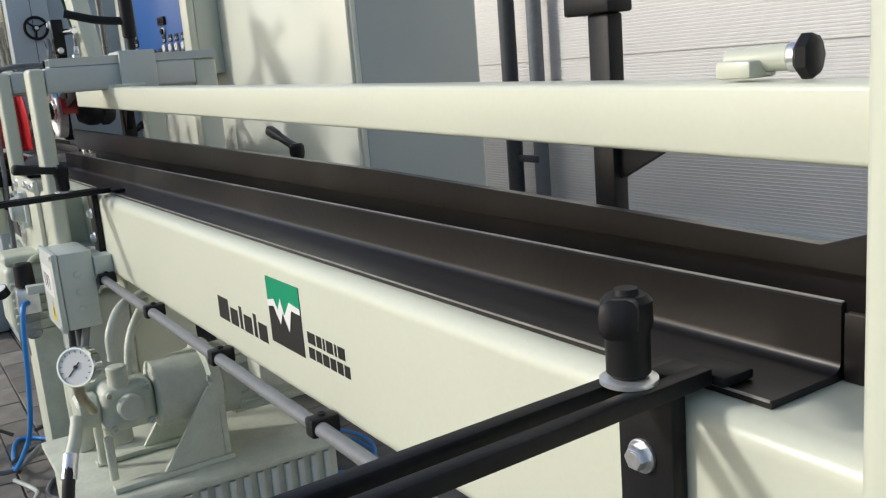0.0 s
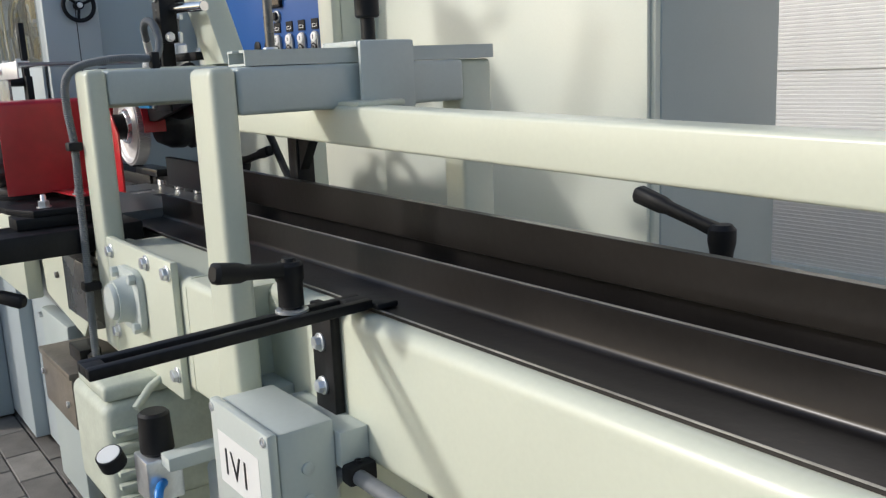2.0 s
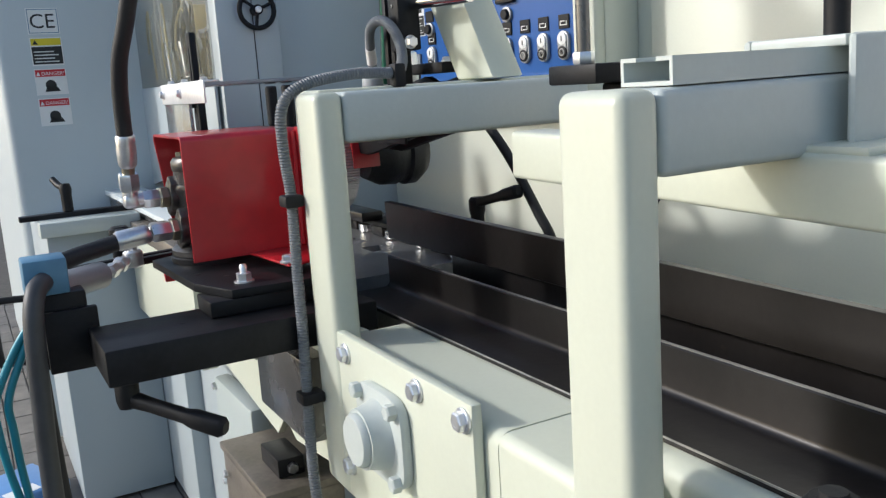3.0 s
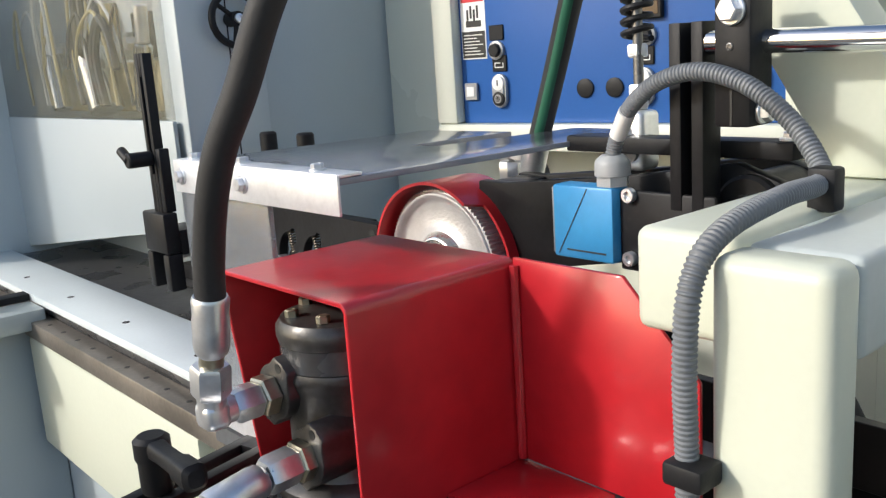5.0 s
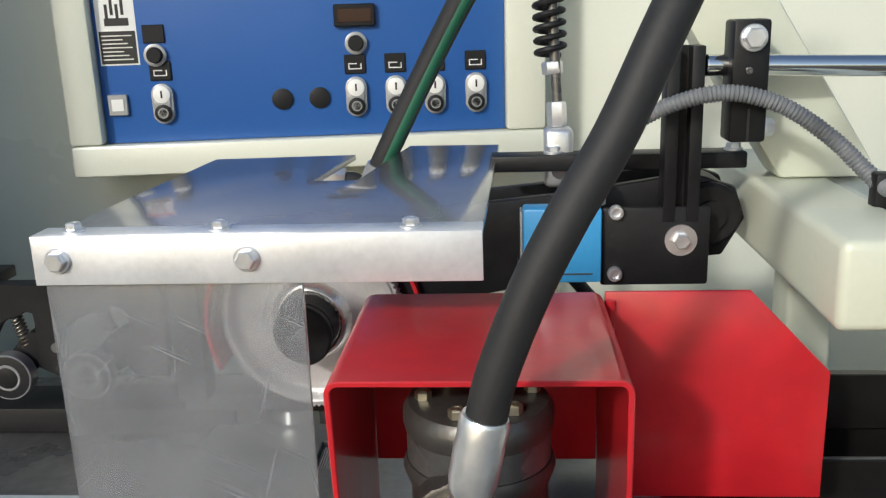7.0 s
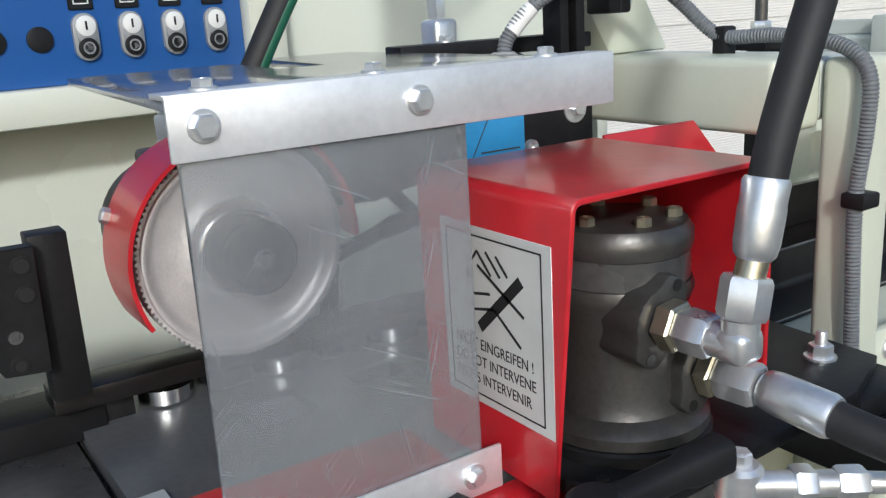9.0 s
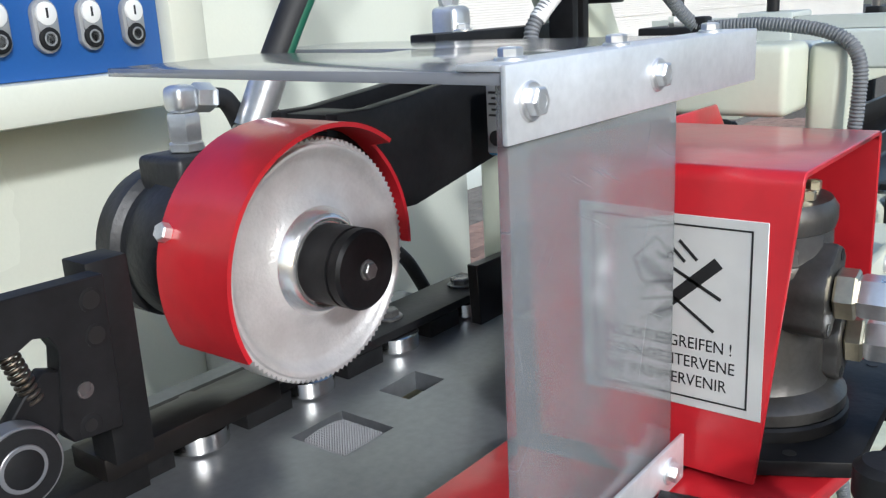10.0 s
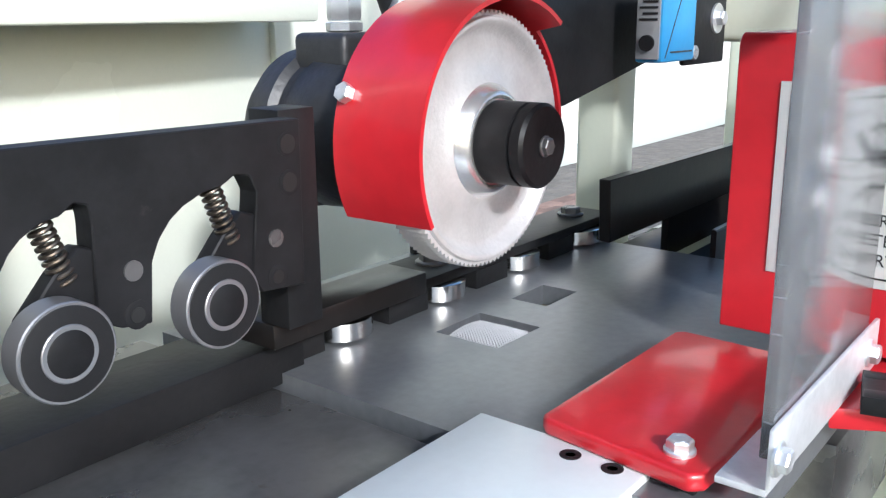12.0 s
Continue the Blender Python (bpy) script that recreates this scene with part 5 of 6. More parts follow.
part("cable_gland", merge(lathe([(0, 0.0155), (0.009, 0.0155), (0.0095, 0.013)], (0.279, -0.452, 1.2862), (0, 0, 1), 6), lathe([(0.0095, 0.0165), (0.020, 0.0165), (0.024, 0.0150), (0.028, 0.0105)], (0.279, -0.452, 1.2862), (0, 0, 1), 12)), GLAND, sen, "pale grey cable gland")
sen.location += Vector((0, 0.012, 0))
cable = thing("sensor_cable", (0.40, -0.5, 1.3), "grey corrugated conduit looping from the sensor down the portal post", "cable")
part("conduit", sweep([(0.279, -0.440, 1.310), (0.285, -0.441, 1.328), (0.306, -0.452, 1.354), (0.346, -0.468, 1.378), (0.390, -0.474, 1.387), (0.434, -0.478, 1.376), (0.474, -0.485, 1.349), (0.500, -0.498, 1.322), (0.508, -0.515, 1.313), (0.514, -0.575, 1.314), (0.513, -0.640, 1.304), (0.511, -0.668, 1.280), (0.508, -0.671, 1.230), (0.506, -0.666, 1.168), (0.507, -0.668, 1.08), (0.511, -0.670, 1.0), (0.517, -0.674, 0.92), (0.53, -0.68, 0.80), (0.60, -0.69, 0.68), (0.66, -0.70, 0.50)], 0.0074, 12, 10, 0.0010, 0.0036), GREYCABLE, cable)
part("cable_tag", sweep([(0.2880, -0.4425, 1.332), (0.297, -0.447, 1.3435), (0.306, -0.452, 1.354)], 0.0080, 12, 4), WHITE, cable, "white cable tag")
part("cable_clip", box(0.500, 0.520, -0.518, -0.502, 1.2942, 1.324, 0.003), PLASTIC, cable, "black cable clip")
part("cable_clip", box(0.497, 0.524, -0.680, -0.6555, 1.158, 1.173, 0.003), PLASTIC, cable, "black cable clip")
part("cable_clip", box(0.506, 0.534, -0.686, -0.6555, 0.908, 0.923, 0.003), PLASTIC, cable, "black cable clip")

# slotted bar, clamp and chromed rod
hold = thing("rod_holder", (0.4, -0.44, 1.3), "black slotted bar and clamp block holding a chromed rod", "holder")
part("slot_bar", merge(box(0.345, 0.356, -0.447, -0.420, 1.270, 1.425, 0.001), box(0.366, 0.377, -0.447, -0.420, 1.270, 1.425, 0.001), box(0.356, 0.366, -0.430, -0.420, 1.270, 1.425, 0)), BLACK, hold)
part("clamp_block", box(0.396, 0.427, -0.462, -0.428, 1.343, 1.446, 0.003), BLACK, hold)
part("clamp_bolt", hexhead((0.412, -0.462, 1.431), (0, -1, 0), 0.016, 0.010, 0.0115), ZINC, hold)
part("clamp_bolt", hexhead((0.4275, -0.446, 1.354), (1, 0, 0), 0.014, 0.010, 0.0095), ZINC, hold)
part("clamp_slit", box(0.4105, 0.4125, -0.4626, -0.4615, 1.344, 1.372, 0), INK, hold, smooth=False)
part("clamp_screw", socket_head((0.410, -0.462, 1.404), (0, -1, 0), 0.003, 0.001), DARKSTEEL, hold)
part("rod", rod((0.378, -0.440, 1.408), (0.56, -0.425, 1.402), 0.0095, 24, 0.001), CHROME, hold, "chromed steel rod")
part("cross_bar", box(0.19, 0.430, -0.40, -0.37, 1.3095, 1.325, 0.002), BLACK, hold)
part("link_bolt", hexhead((0.25, -0.385, 1.325), (0, 0, 1), 0.012, 0.007, 0.009), ZINC, hold)
part("link_bolt", hexhead((0.42, -0.385, 1.325), (0, 0, 1), 0.012, 0.007, 0.009), ZINC, hold)

sprd = thing("spring_rod", (0.252, -0.36, 1.3), "threaded rod with a black coil spring and a steel clevis", "spring rod")
part("clevis", box(0.242, 0.270, -0.382, -0.352, 1.290, 1.348, 0.006, 3), ZINC, sprd, "pale steel clevis")
part("clevis_pin", rod((0.257, -0.386, 1.308), (0.257, -0.348, 1.308), 0.0085, 18), DARKSTEEL, sprd)
part("clevis_nut", hexcyl((0.255, -0.366, 1.3485), (0.254, -0.365, 1.372), 0.017), ZINC, sprd)
part("threaded_rod", rod((0.255, -0.366, 1.372), (0.236, -0.345, 1.75), 0.005, 14), DARKSTEEL, sprd)
part("lower_nut", hexcyl((0.251, -0.361, 1.398), (0.250, -0.360, 1.41), 0.018), ZINC, sprd)
part("spring", coil((0.249, -0.359, 1.415), (0.238, -0.347, 1.70), 0.0135, 0.0030, 26), PLASTIC, sprd, "black coil spring")

gh = thing("green_striped_hose", (0.08, -0.32, 1.28), "black hydraulic hose with a green stripe, rising behind the guard", "hose")
GP = [(0.055, -0.310, 1.265), (0.071, -0.315, 1.30), (0.097, -0.323, 1.35), (0.124, -0.333, 1.40), (0.152, -0.345, 1.45), (0.182, -0.359, 1.50), (0.213, -0.376, 1.55), (0.28, -0.415, 1.65), (0.36, -0.46, 1.75)]
part("hose", sweep(GP[1:], 0.0125, 18), RUBBER, gh)
part("stripe", sweep([Vector(p) + Vector((0.0038, -0.0062, 0)) for p in GP[1:]], 0.0072, 12), GREENHOSE, gh, "green printed stripe")
part("ferrule", sweep([(0.052, -0.309, 1.258), (0.060, -0.312, 1.275), (0.073, -0.316, 1.304)], 0.0150, 20, 3), ZINC, gh)
part("end_nut", hexcyl((0.046, -0.307, 1.245), (0.052, -0.309, 1.258), 0.028), DARKSTEEL, gh)

# ---- bolted plates on the beam's left end ----
fp = thing("bearing_plate", (0.72, -0.65, 0.80), "cream bolted side plate with a round bearing flange", "plate")
part("plate", box(0.532, 0.898, -0.652, -0.640, 0.80, 1.012, 0.003), CREAM, fp)
part("side_box", prism(rounded(-0.6395, -0.30, 0.808, 0.9895, 0.016), 0, 0.535, 0.9195), CREAM, fp)
part("flange", prism([(0.712 + 0.058 * math.copysign(abs(math.cos(radians(a))) ** 0.45, math.cos(radians(a))), 0.926 + 0.052 * math.copysign(abs(math.sin(radians(a))) ** 0.45, math.sin(radians(a)))) for a in range(0, 360, 10)], 1, -0.664, -0.6523, 0.002), PALE, fp, "pale square bearing flange")
part("bearing_cap", lathe([(0, 0.040), (0.006, 0.037), (0.018, 0.034), (0.022, 0.0335), (0.022, 0.030), (0.026, 0.030), (0.030, 0.027), (0.031, 0.0)], (0.712, -0.664, 0.926), (0, -1, 0), 36), PALE, fp, "round bearing cap")
for x, z in ((0.756, 0.966), (0.668, 0.966), (0.756, 0.886), (0.668, 0.886)):
    part("flange_bolt", hexhead((x, -0.664, z), (0, -1, 0), 0.016, 0.010), PALE, fp)
for x, z in ((0.884, 0.994), (0.791, 0.996), (0.883, 0.837), (0.607, 0.990), (0.596, 0.845)):
    part("plate_bolt", hexhead((x, -0.652, z), (0, -1, 0), 0.017, 0.010, 0.0125), ZINC, fp)
lowp = thing("lower_plate", (0.2, -0.59, 0.70), "cream angled side plate under the feed table", "plate")
part("plate", prism([(-0.23, 0.94), (0.531, 0.99), (0.531, 0.76), (0.41, 0.757), (0.22, 0.735), (0.17, 0.76), (0.12, 0.715), (-0.205, 0.76)], 1, -0.600, -0.588, 0.001, 1), CREAM, lowp)
part("steel_block", box(0.18, 0.40, -0.64, -0.6005, 0.80, 0.925, 0.003), DARKSTEEL, lowp, "bare brown steel block")
for x, z in ((-0.10, 0.89), (-0.06, 0.83), (0.05, 0.84), (0.12, 0.80), (0.28, 0.78)):
    part("screw", hexhead((x, -0.600, z), (0, -1, 0), 0.014, 0.008), DARKSTEEL, lowp)
part("bearer", box(-0.15, 0.53, -0.5875, -0.30, 0.80, 0.8995, 0.003), CREAM, lowp)
part("leg", box(0.36, 0.50, -0.54, -0.34, FLOOR, 0.7995, 0.006), CREAM, lowp)
sb = thing("steel_trough", (0.14, -0.61, 0.57), "bare steel box hanging under the side plate", "box")
part("trough", box(0.03, 0.29, -0.678, -0.55, 0.565, 0.675, 0.004), BARESTEEL, sb)
part("rim", box(0.026, 0.294, -0.682, -0.546, 0.6755, 0.690, 0.003), BARESTEEL, sb)
part("hanger", box(0.16, 0.25, -0.645, -0.60, 0.6905, 0.722, 0.003), BLACK, sb)
part("hanger_screw", hexhead((0.2505, -0.622, 0.706), (1, 0, 0), 0.016, 0.01), DARKSTEEL, sb)
part("bolt", merge(hexhead((0.06, -0.682, 0.64), (0, -1, 0), 0.012, 0.006), hexhead((0.27, -0.682, 0.62), (0, -1, 0), 0.012, 0.006)), ZINC, sb)


# ---- adjustable side stops ----
def side_stop(x, lever_to, reach, hy, bx, skew):
    """bx: the bracket's x; skew: how far the bar's free end leans along the beam."""
    s = thing("side_stop", (x, -0.57, 0.87), "black slotted side stop with a clamping lever on the beam", "stop", "side stops on the beam")
    part("bracket", box(bx - 0.025, bx + 0.025, BY - 0.0145, BY - 0.0005, 0.858, 0.9965, 0.002), BLACK, s)
    for z in (0.948, 0.892):
        part("bracket_bolt", hexhead((bx - 0.002, BY - 0.0146, z), (0, -1, 0), 0.015, 0.010, 0.012), ZINC, s)
    bar = merge(box(x - 0.021, x - 0.008, reach, -0.545, 0.9970, 1.009, 0.002), box(x + 0.008, x + 0.021, reach, -0.545, 0.9970, 1.009, 0.002),
                box(x - 0.0205, x + 0.0205, reach, reach + 0.02, 0.9975, 1.0085, 0.001), box(x - 0.0205, x + 0.0205, -0.575, -0.545, 0.9975, 1.0085, 0.001))
    for v in bar.verts:
        v.co.x += skew * (v.co.y + 0.545) / (reach + 0.545)
    part("slot_bar", bar, BLACK, s)
    part("toe", box(x - 0.021, x + 0.03, -0.5448, -0.515, 0.9965, 1.004, 0.002), BLACK, s)
    part("washer", lathe([(0, 0.019), (0.003, 0.019), (0.004, 0.017)], (x, hy, 1.0092), (0, 0, 1), 28), ZINC, s)
    h = part("lever_hub", lathe([(0, 0.0115), (0.003, 0.0145), (0.030, 0.0145), (0.034, 0.0165), (0.050, 0.0165), (0.054, 0.013), (0.054, 0.0085), (0.058, 0.0075), (0.058, 0)], (x, hy, 1.0134), (0, 0, 1), 24), PLASTIC, s, "black clamping lever hub")
    part("lever_arm", grip((x, hy, 1.057), lever_to), PLASTIC, h)
    return s


side_stop(1.262, (1.284, -0.738, 1.073), -0.878, -0.640, 1.214, 0.030)
side_stop(2.968, (3.018, -0.655, 1.072), -0.860, -0.600, 2.960, 0.010)

rl = thing("rear_clamp_lever", (1.50, -0.18, 0.98), "black clamping lever on a stud behind the rear fence", "lever", "clamping levers behind the fence")
part("stand", box(1.44, 1.56, -0.33, -0.15, 0.9905, 1.000, 0.002), BLACK, rl)
part("hub", lathe([(0, 0.012), (0.035, 0.014), (0.05, 0.017), (0.066, 0.017), (0.072, 0.012)], (1.50, -0.178, 1.0005), (0, 0, 1), 22), PLASTIC, rl)
part("arm", grip((1.50, -0.178, 1.062), (1.375, -0.190, 1.102)), PLASTIC, rl)

ck = thing("rail_clamp", (2.97, -0.455, 1.19), "cream clamp cylinder with a black star knob on the rail", "clamp")
part("cylinder", rod((2.935, -0.462, 1.203), (2.980, -0.450, 1.204), 0.009, 24, 0.002), CREAM, ck)
part("saddle", box(2.935, 2.965, -0.475, -0.445, 1.1915, 1.204, 0.003), CREAM, ck)
part("collar", rod((2.980, -0.450, 1.204), (2.985, -0.449, 1.204), 0.0105, 22), ZINC, ck)
part("star_knob", lathe([(0, 0.012), (0.003, 0.0155), (0.010, 0.0155), (0.013, 0.011)], (2.985, -0.449, 1.204), (1, 0.2, 0), 7), PLASTIC, ck, "black star knob")

sp = thing("black_post", (0.77, -0.40, 0.99), "black steel post with a gusset and threaded rod behind the fence", "post")
part("post", box(0.758, 0.790, -0.3800, -0.346, 0.997, 1.284, 0.003), BLACK, sp)
part("gusset", prism([(0.7905, 1.112), (0.842, 1.178), (0.842, 1.205), (0.7905, 1.205)], 1, -0.375, -0.357, 0.001), BLACK, sp)
part("head", box(0.706, 0.792, -0.415, -0.340, 1.2845, 1.306, 0.003), BLACK, sp)
part("rod_nut", hexcyl((0.735, -0.385, 1.3062), (0.735, -0.385, 1.320), 0.022), ZINC, sp)
part("threaded_rod", rod((0.735, -0.385, 1.318), (0.735, -0.385, 1.55), 0.008, 16), DARKSTEEL, sp)
fl = thing("rear_clamp_lever", (0.185, -0.21, 1.0), "black clamping lever on a stud behind the feed table", "lever", "clamping levers behind the fence")
part("hub", lathe([(0, 0.012), (0.040, 0.0125), (0.050, 0.0150), (0.068, 0.0150), (0.073, 0.011)], (0.185, -0.21, 1.0155), (0, 0, 1), 22), PLASTIC, fl)
part("arm", grip((0.185, -0.21, 1.078), (0.310, -0.200, 1.108)), PLASTIC, fl)
dh = thing("drain_hose", (0.34, -0.215, 1.1), "black rubber hose running down behind the feed arm", "hose")
part("hose", sweep([(0.16, -0.215, 1.252), (0.196, -0.200, 1.232), (0.232, -0.190, 1.195), (0.275, -0.186, 1.150), (0.310, -0.186, 1.110), (0.350, -0.188, 1.068), (0.385, -0.190, 1.030), (0.43, -0.195, 0.94), (0.46, -0.20, 0.80)], 0.0085, 12), RUBBER, dh)


# ---- junction box, regulator and hydraulic power pack ----
jb = thing("junction_box", (1.21, -0.65, 0.69), "pale grey steel junction box with a handwritten number label", "box")
part("body", box(1.118, 1.280, -0.680, -0.606, 0.700, 0.876, 0.005), PALE, jb)
lid = part("lid", box(1.115, 1.283, -0.694, -0.6805, 0.697, 0.879, 0.004), PALE, jb)
for x, z in ((1.125, 0.707), (1.273, 0.707), (1.125, 0.869), (1.273, 0.869)):
    part("lid_screw", socket_head((x, -0.694, z), (0, -1, 0), 0.006, 0.002), ZINC, lid)
plate_on((1.137, -0.6938, 0.775), FRONT, 0.118, 0.068, 0.0006, WHITE, "label", lid, "white label with black digits", 0)
text("label_text", "1V1", 0.050, (1.147, -0.6948, 0.790), FRONT, INK, lid, "", 0.0002)
part("warning_triangle", prism([(1.183, 0.718), (1.239, 0.718), (1.211, 0.762)], 1, -0.6946, -0.6939), YELLOW, lid, "yellow warning triangle", smooth=False)
part("flash", prism([(1.208, 0.746), (1.216, 0.746), (1.212, 0.736), (1.218, 0.736), (1.209, 0.722), (1.211, 0.732), (1.206, 0.732)], 1, -0.6951, -0.6947), INK, lid, smooth=False)
for z in (0.825, 0.785, 0.745):
    part("plug", lathe([(0, 0.008), (0.003, 0.008), (0.004, 0.006)], (1.280, -0.645, z), (1, 0, 0), 18), PALE, jb)
for x, y in ((1.16, -0.66), (1.20, -0.64), (1.25, -0.655)):
    part("cable", sweep([(x, y, 0.6995), (x, y, 0.64), (x - 0.03, y - 0.01, 0.50), (x - 0.12, y - 0.02, 0.30), (x - 0.30, y - 0.05, FLOOR + 0.012)], 0.008, 10), DARKCABLE, jb, "dark grey cable")
part("bracket", box(1.13, 1.29, -0.6055, -0.5665, 0.815, 0.86, 0.002), PALE, jb)

reg = thing("air_regulator", (0.94, -0.71, 0.62), "compressed-air filter regulator with a black knob", "regulator")
part("knob", lathe([(0, 0.020), (0.005, 0.024), (0.058, 0.022), (0.062, 0.018)], (0.950, -0.715, 0.755), (0, 0, 1), 22), PLASTIC, reg, "black adjusting knob")
part("body", box(0.922, 0.978, -0.742, -0.690, 0.690, 0.7545, 0.004), ZINC, reg)
part("bowl", lathe([(0, 0.012), (0.008, 0.021), (0.06, 0.022), (0.068, 0.024)], (0.950, -0.715, 0.6215), (0, 0, 1), 22), ACRYLIC, reg, "clear filter bowl")
part("gauge", lathe([(0, 0.019), (0.022, 0.019)], (0.905, -0.765, 0.735), (0.25, -0.35, 0.9), 24), PLASTIC, reg, "small black pressure gauge")
part("gauge_dial", lathe([(0, 0.0165), (0.001, 0.0165), (0.001, 0)], Vector((0.905, -0.765, 0.735)) + Vector((0.25, -0.35, 0.9)).normalized() * 0.0221, (0.25, -0.35, 0.9), 24), WHITE, reg, "white dial")
part("bracket", box(0.978, 1.01, -0.72, -0.60, 0.745, 0.765, 0.002), PALE, reg)
part("bracket", box(1.0105, 1.10, -0.60, -0.5665, 0.735, 0.86, 0.002), PALE, reg)
vb = thing("valve_box", (1.05, -0.62, 0.45), "pale grey cast housing beside the junction box", "housing")
part("housing", box(0.965, 1.105, -0.655, -0.506, 0.45, 0.730, 0.012, 3), PALE, vb)
part("foot", box(0.98, 1.09, -0.60, -0.51, FLOOR, 0.4495, 0.004), PALE, vb)
gm = thing("gear_motor", (0.72, -0.60, 0.50), "pale grey finned electric gear motor under the plate", "motor")
part("body", box(0.60, 0.797, -0.745, -0.56, 0.60, 0.785, 0.02, 4), PUMPPAINT, gm)
part("terminal_box", box(0.64, 0.790, -0.74, -0.60, 0.7855, 0.812, 0.008, 3), PUMPPAINT, gm)
for k in range(6):
    part("fin", box(0.797, 0.812, -0.735, -0.655, 0.625 + 0.022 * k, 0.633 + 0.022 * k, 0.001), PUMPPAINT, gm)
part("lifting_eye", tapered([((0.812, -0.70, 0.775), 0.006, 0.006), ((0.80, -0.67, 0.80), 0.006, 0.006), ((0.79, -0.64, 0.812), 0.006, 0.006)]), PUMPPAINT, gm)
part("foot", box(0.62, 0.78, -0.70, -0.58, FLOOR, 0.5995, 0.004), PUMPPAINT, gm)
bh = thing("blue_air_hose", (0.95, -0.72, 0.3), "blue compressed-air hose hanging from the regulator", "hose")
part("hose", sweep([(0.978, -0.72, 0.72), (1.00, -0.735, 0.715), (1.015, -0.745, 0.66), (1.01, -0.755, 0.52), (0.97, -0.77, 0.38), (0.85, -0.80, 0.26), (0.70, -0.80, FLOOR + 0.008), (0.50, -0.76, FLOOR + 0.008), (0.62, -0.66, FLOOR + 0.008), (0.95, -0.62, FLOOR + 0.008)], 0.0065, 10), BLUEHOSE, bh)
bh2 = thing("blue_air_hose", (1.5, -0.1, FLOOR), "coil of blue compressed-air hose lying on the paving", "hose")
part("hose", sweep([Vector((1.36 + 0.13 * math.cos(a) * (1 + 0.08 * math.sin(a * 1.7)), -0.10 + 0.09 * math.sin(a), FLOOR + 0.010 + 0.0035 * a)) for a in [k * 0.35 for k in range(46)]], 0.006, 8, 2), BLUEHOSE, bh2)
rng = random.Random(5)
for k in range(9):
    c = thing("loose_cable", (0.85, -0.75, FLOOR), "grey cable lying in loops on the paving", "cable", "loose cables on the paving")
    x, y = rng.uniform(0.55, 1.05), rng.uniform(-0.84, -0.66)
    pts = []
    a = rng.uniform(0, 6)
    for i in range(9):
        pts.append((x, y, FLOOR + 0.008 + 0.012 * k * (0.4 + 0.5 * math.sin(i + k) ** 2)))
        a += rng.uniform(-0.9, 0.9)
        x += 0.07 * math.cos(a)
        y = min(-0.60, max(-0.93, y + 0.05 * math.sin(a)))
    part("cable", sweep(pts, 0.0055 if k % 3 else 0.007, 8, 6), (GREYCABLE, DARKCABLE, PALE)[k % 3], c)

pack = thing("hydraulic_power_pack", (1.5, -0.5, FLOOR), "pale grey hydraulic power pack with tank, pump and motor", "power pack")
part("tank", box(1.26, 1.70, -0.76, -0.25, FLOOR + 0.02, 0.435, 0.008), PUMPPAINT, pack)
part("tank_lid", box(1.245, 1.715, -0.775, -0.235, 0.4355, 0.450, 0.004), PUMPPAINT, pack)
for k in range(16):
    y = -0.735 + 0.030 * k
    part("rib", box(1.7003, 1.709, y, y + 0.014, FLOOR + 0.04, 0.43, 0.002), PALE, pack)
part("feet", box(1.28, 1.68, -0.74, -0.27, FLOOR, FLOOR + 0.0198, 0.002), BLACK, pack)
part("motor", lathe([(0, 0.05), (0.004, 0.070), (0.10, 0.076), (0.105, 0.092), (0.125, 0.092), (0.13, 0.078), (0.33, 0.078), (0.34, 0.070)], (1.55, -0.585, 0.600), (0, 1, 0), 40), PUMPPAINT, pack)
for k in range(6):
    a = radians(60 * k + 20)
    part("flange_bolt", hexhead((1.55 + 0.084 * math.cos(a), -0.4805, 0.600 + 0.084 * math.sin(a)), (0, -1, 0), 0.013, 0.008, 0.009), PUMPPAINT, pack)
for k in range(24):
    a = 2 * math.pi * k / 24
    fx, fz = 1.55 + 0.080 * math.cos(a), 0.600 + 0.080 * math.sin(a)
    part("cooling_fin", turn(box(fx - 0.007, fx + 0.007, -0.42, -0.26, fz - 0.0015, fz + 0.0015, 0), (fx, -0.3, fz), ry=-math.degrees(a)), PUMPPAINT, pack)
part("pump", merge(box(1.500, 1.600, -0.690, -0.5855, 0.552, 0.648, 0.022, 4), rod((1.55, -0.735, 0.600), (1.55, -0.69, 0.600), 0.036, 24, 0.006), rod((1.575, -0.65, 0.640), (1.575, -0.65, 0.685), 0.020, 18, 0.003), rod((1.55, -0.66, 0.52), (1.55, -0.66, 0.556), 0.028, 18, 0.004),
                   rod((1.595, -0.64, 0.605), (1.622, -0.64, 0.605), 0.026, 20, 0.004), turn(box(1.49, 1.53, -0.735, -0.66, 0.60, 0.66, 0.012, 3), (1.51, -0.70, 0.63), rz=14), rod((1.505, -0.70, 0.655), (1.505, -0.70, 0.690), 0.014, 18, 0.003)), PUMPPAINT, pack)
for x, y, z in ((1.6005, -0.675, 0.635), (1.6005, -0.602, 0.635), (1.6005, -0.675, 0.565), (1.6005, -0.602, 0.565)):
    part("pump_bolt", socket_head((x, y, z), (1, 0, 0), 0.007, 0.007), PUMPPAINT, pack)
part("gusset", prism([(-0.600, 0.4625), (-0.475, 0.4625), (-0.475, 0.615), (-0.492, 0.615)], 0, 1.632, 1.642, 0.001), PUMPPAINT, pack)
part("gusset", prism([(-0.600, 0.4625), (-0.475, 0.4625), (-0.475, 0.615), (-0.492, 0.615)], 0, 1.468, 1.478, 0.001), PUMPPAINT, pack)
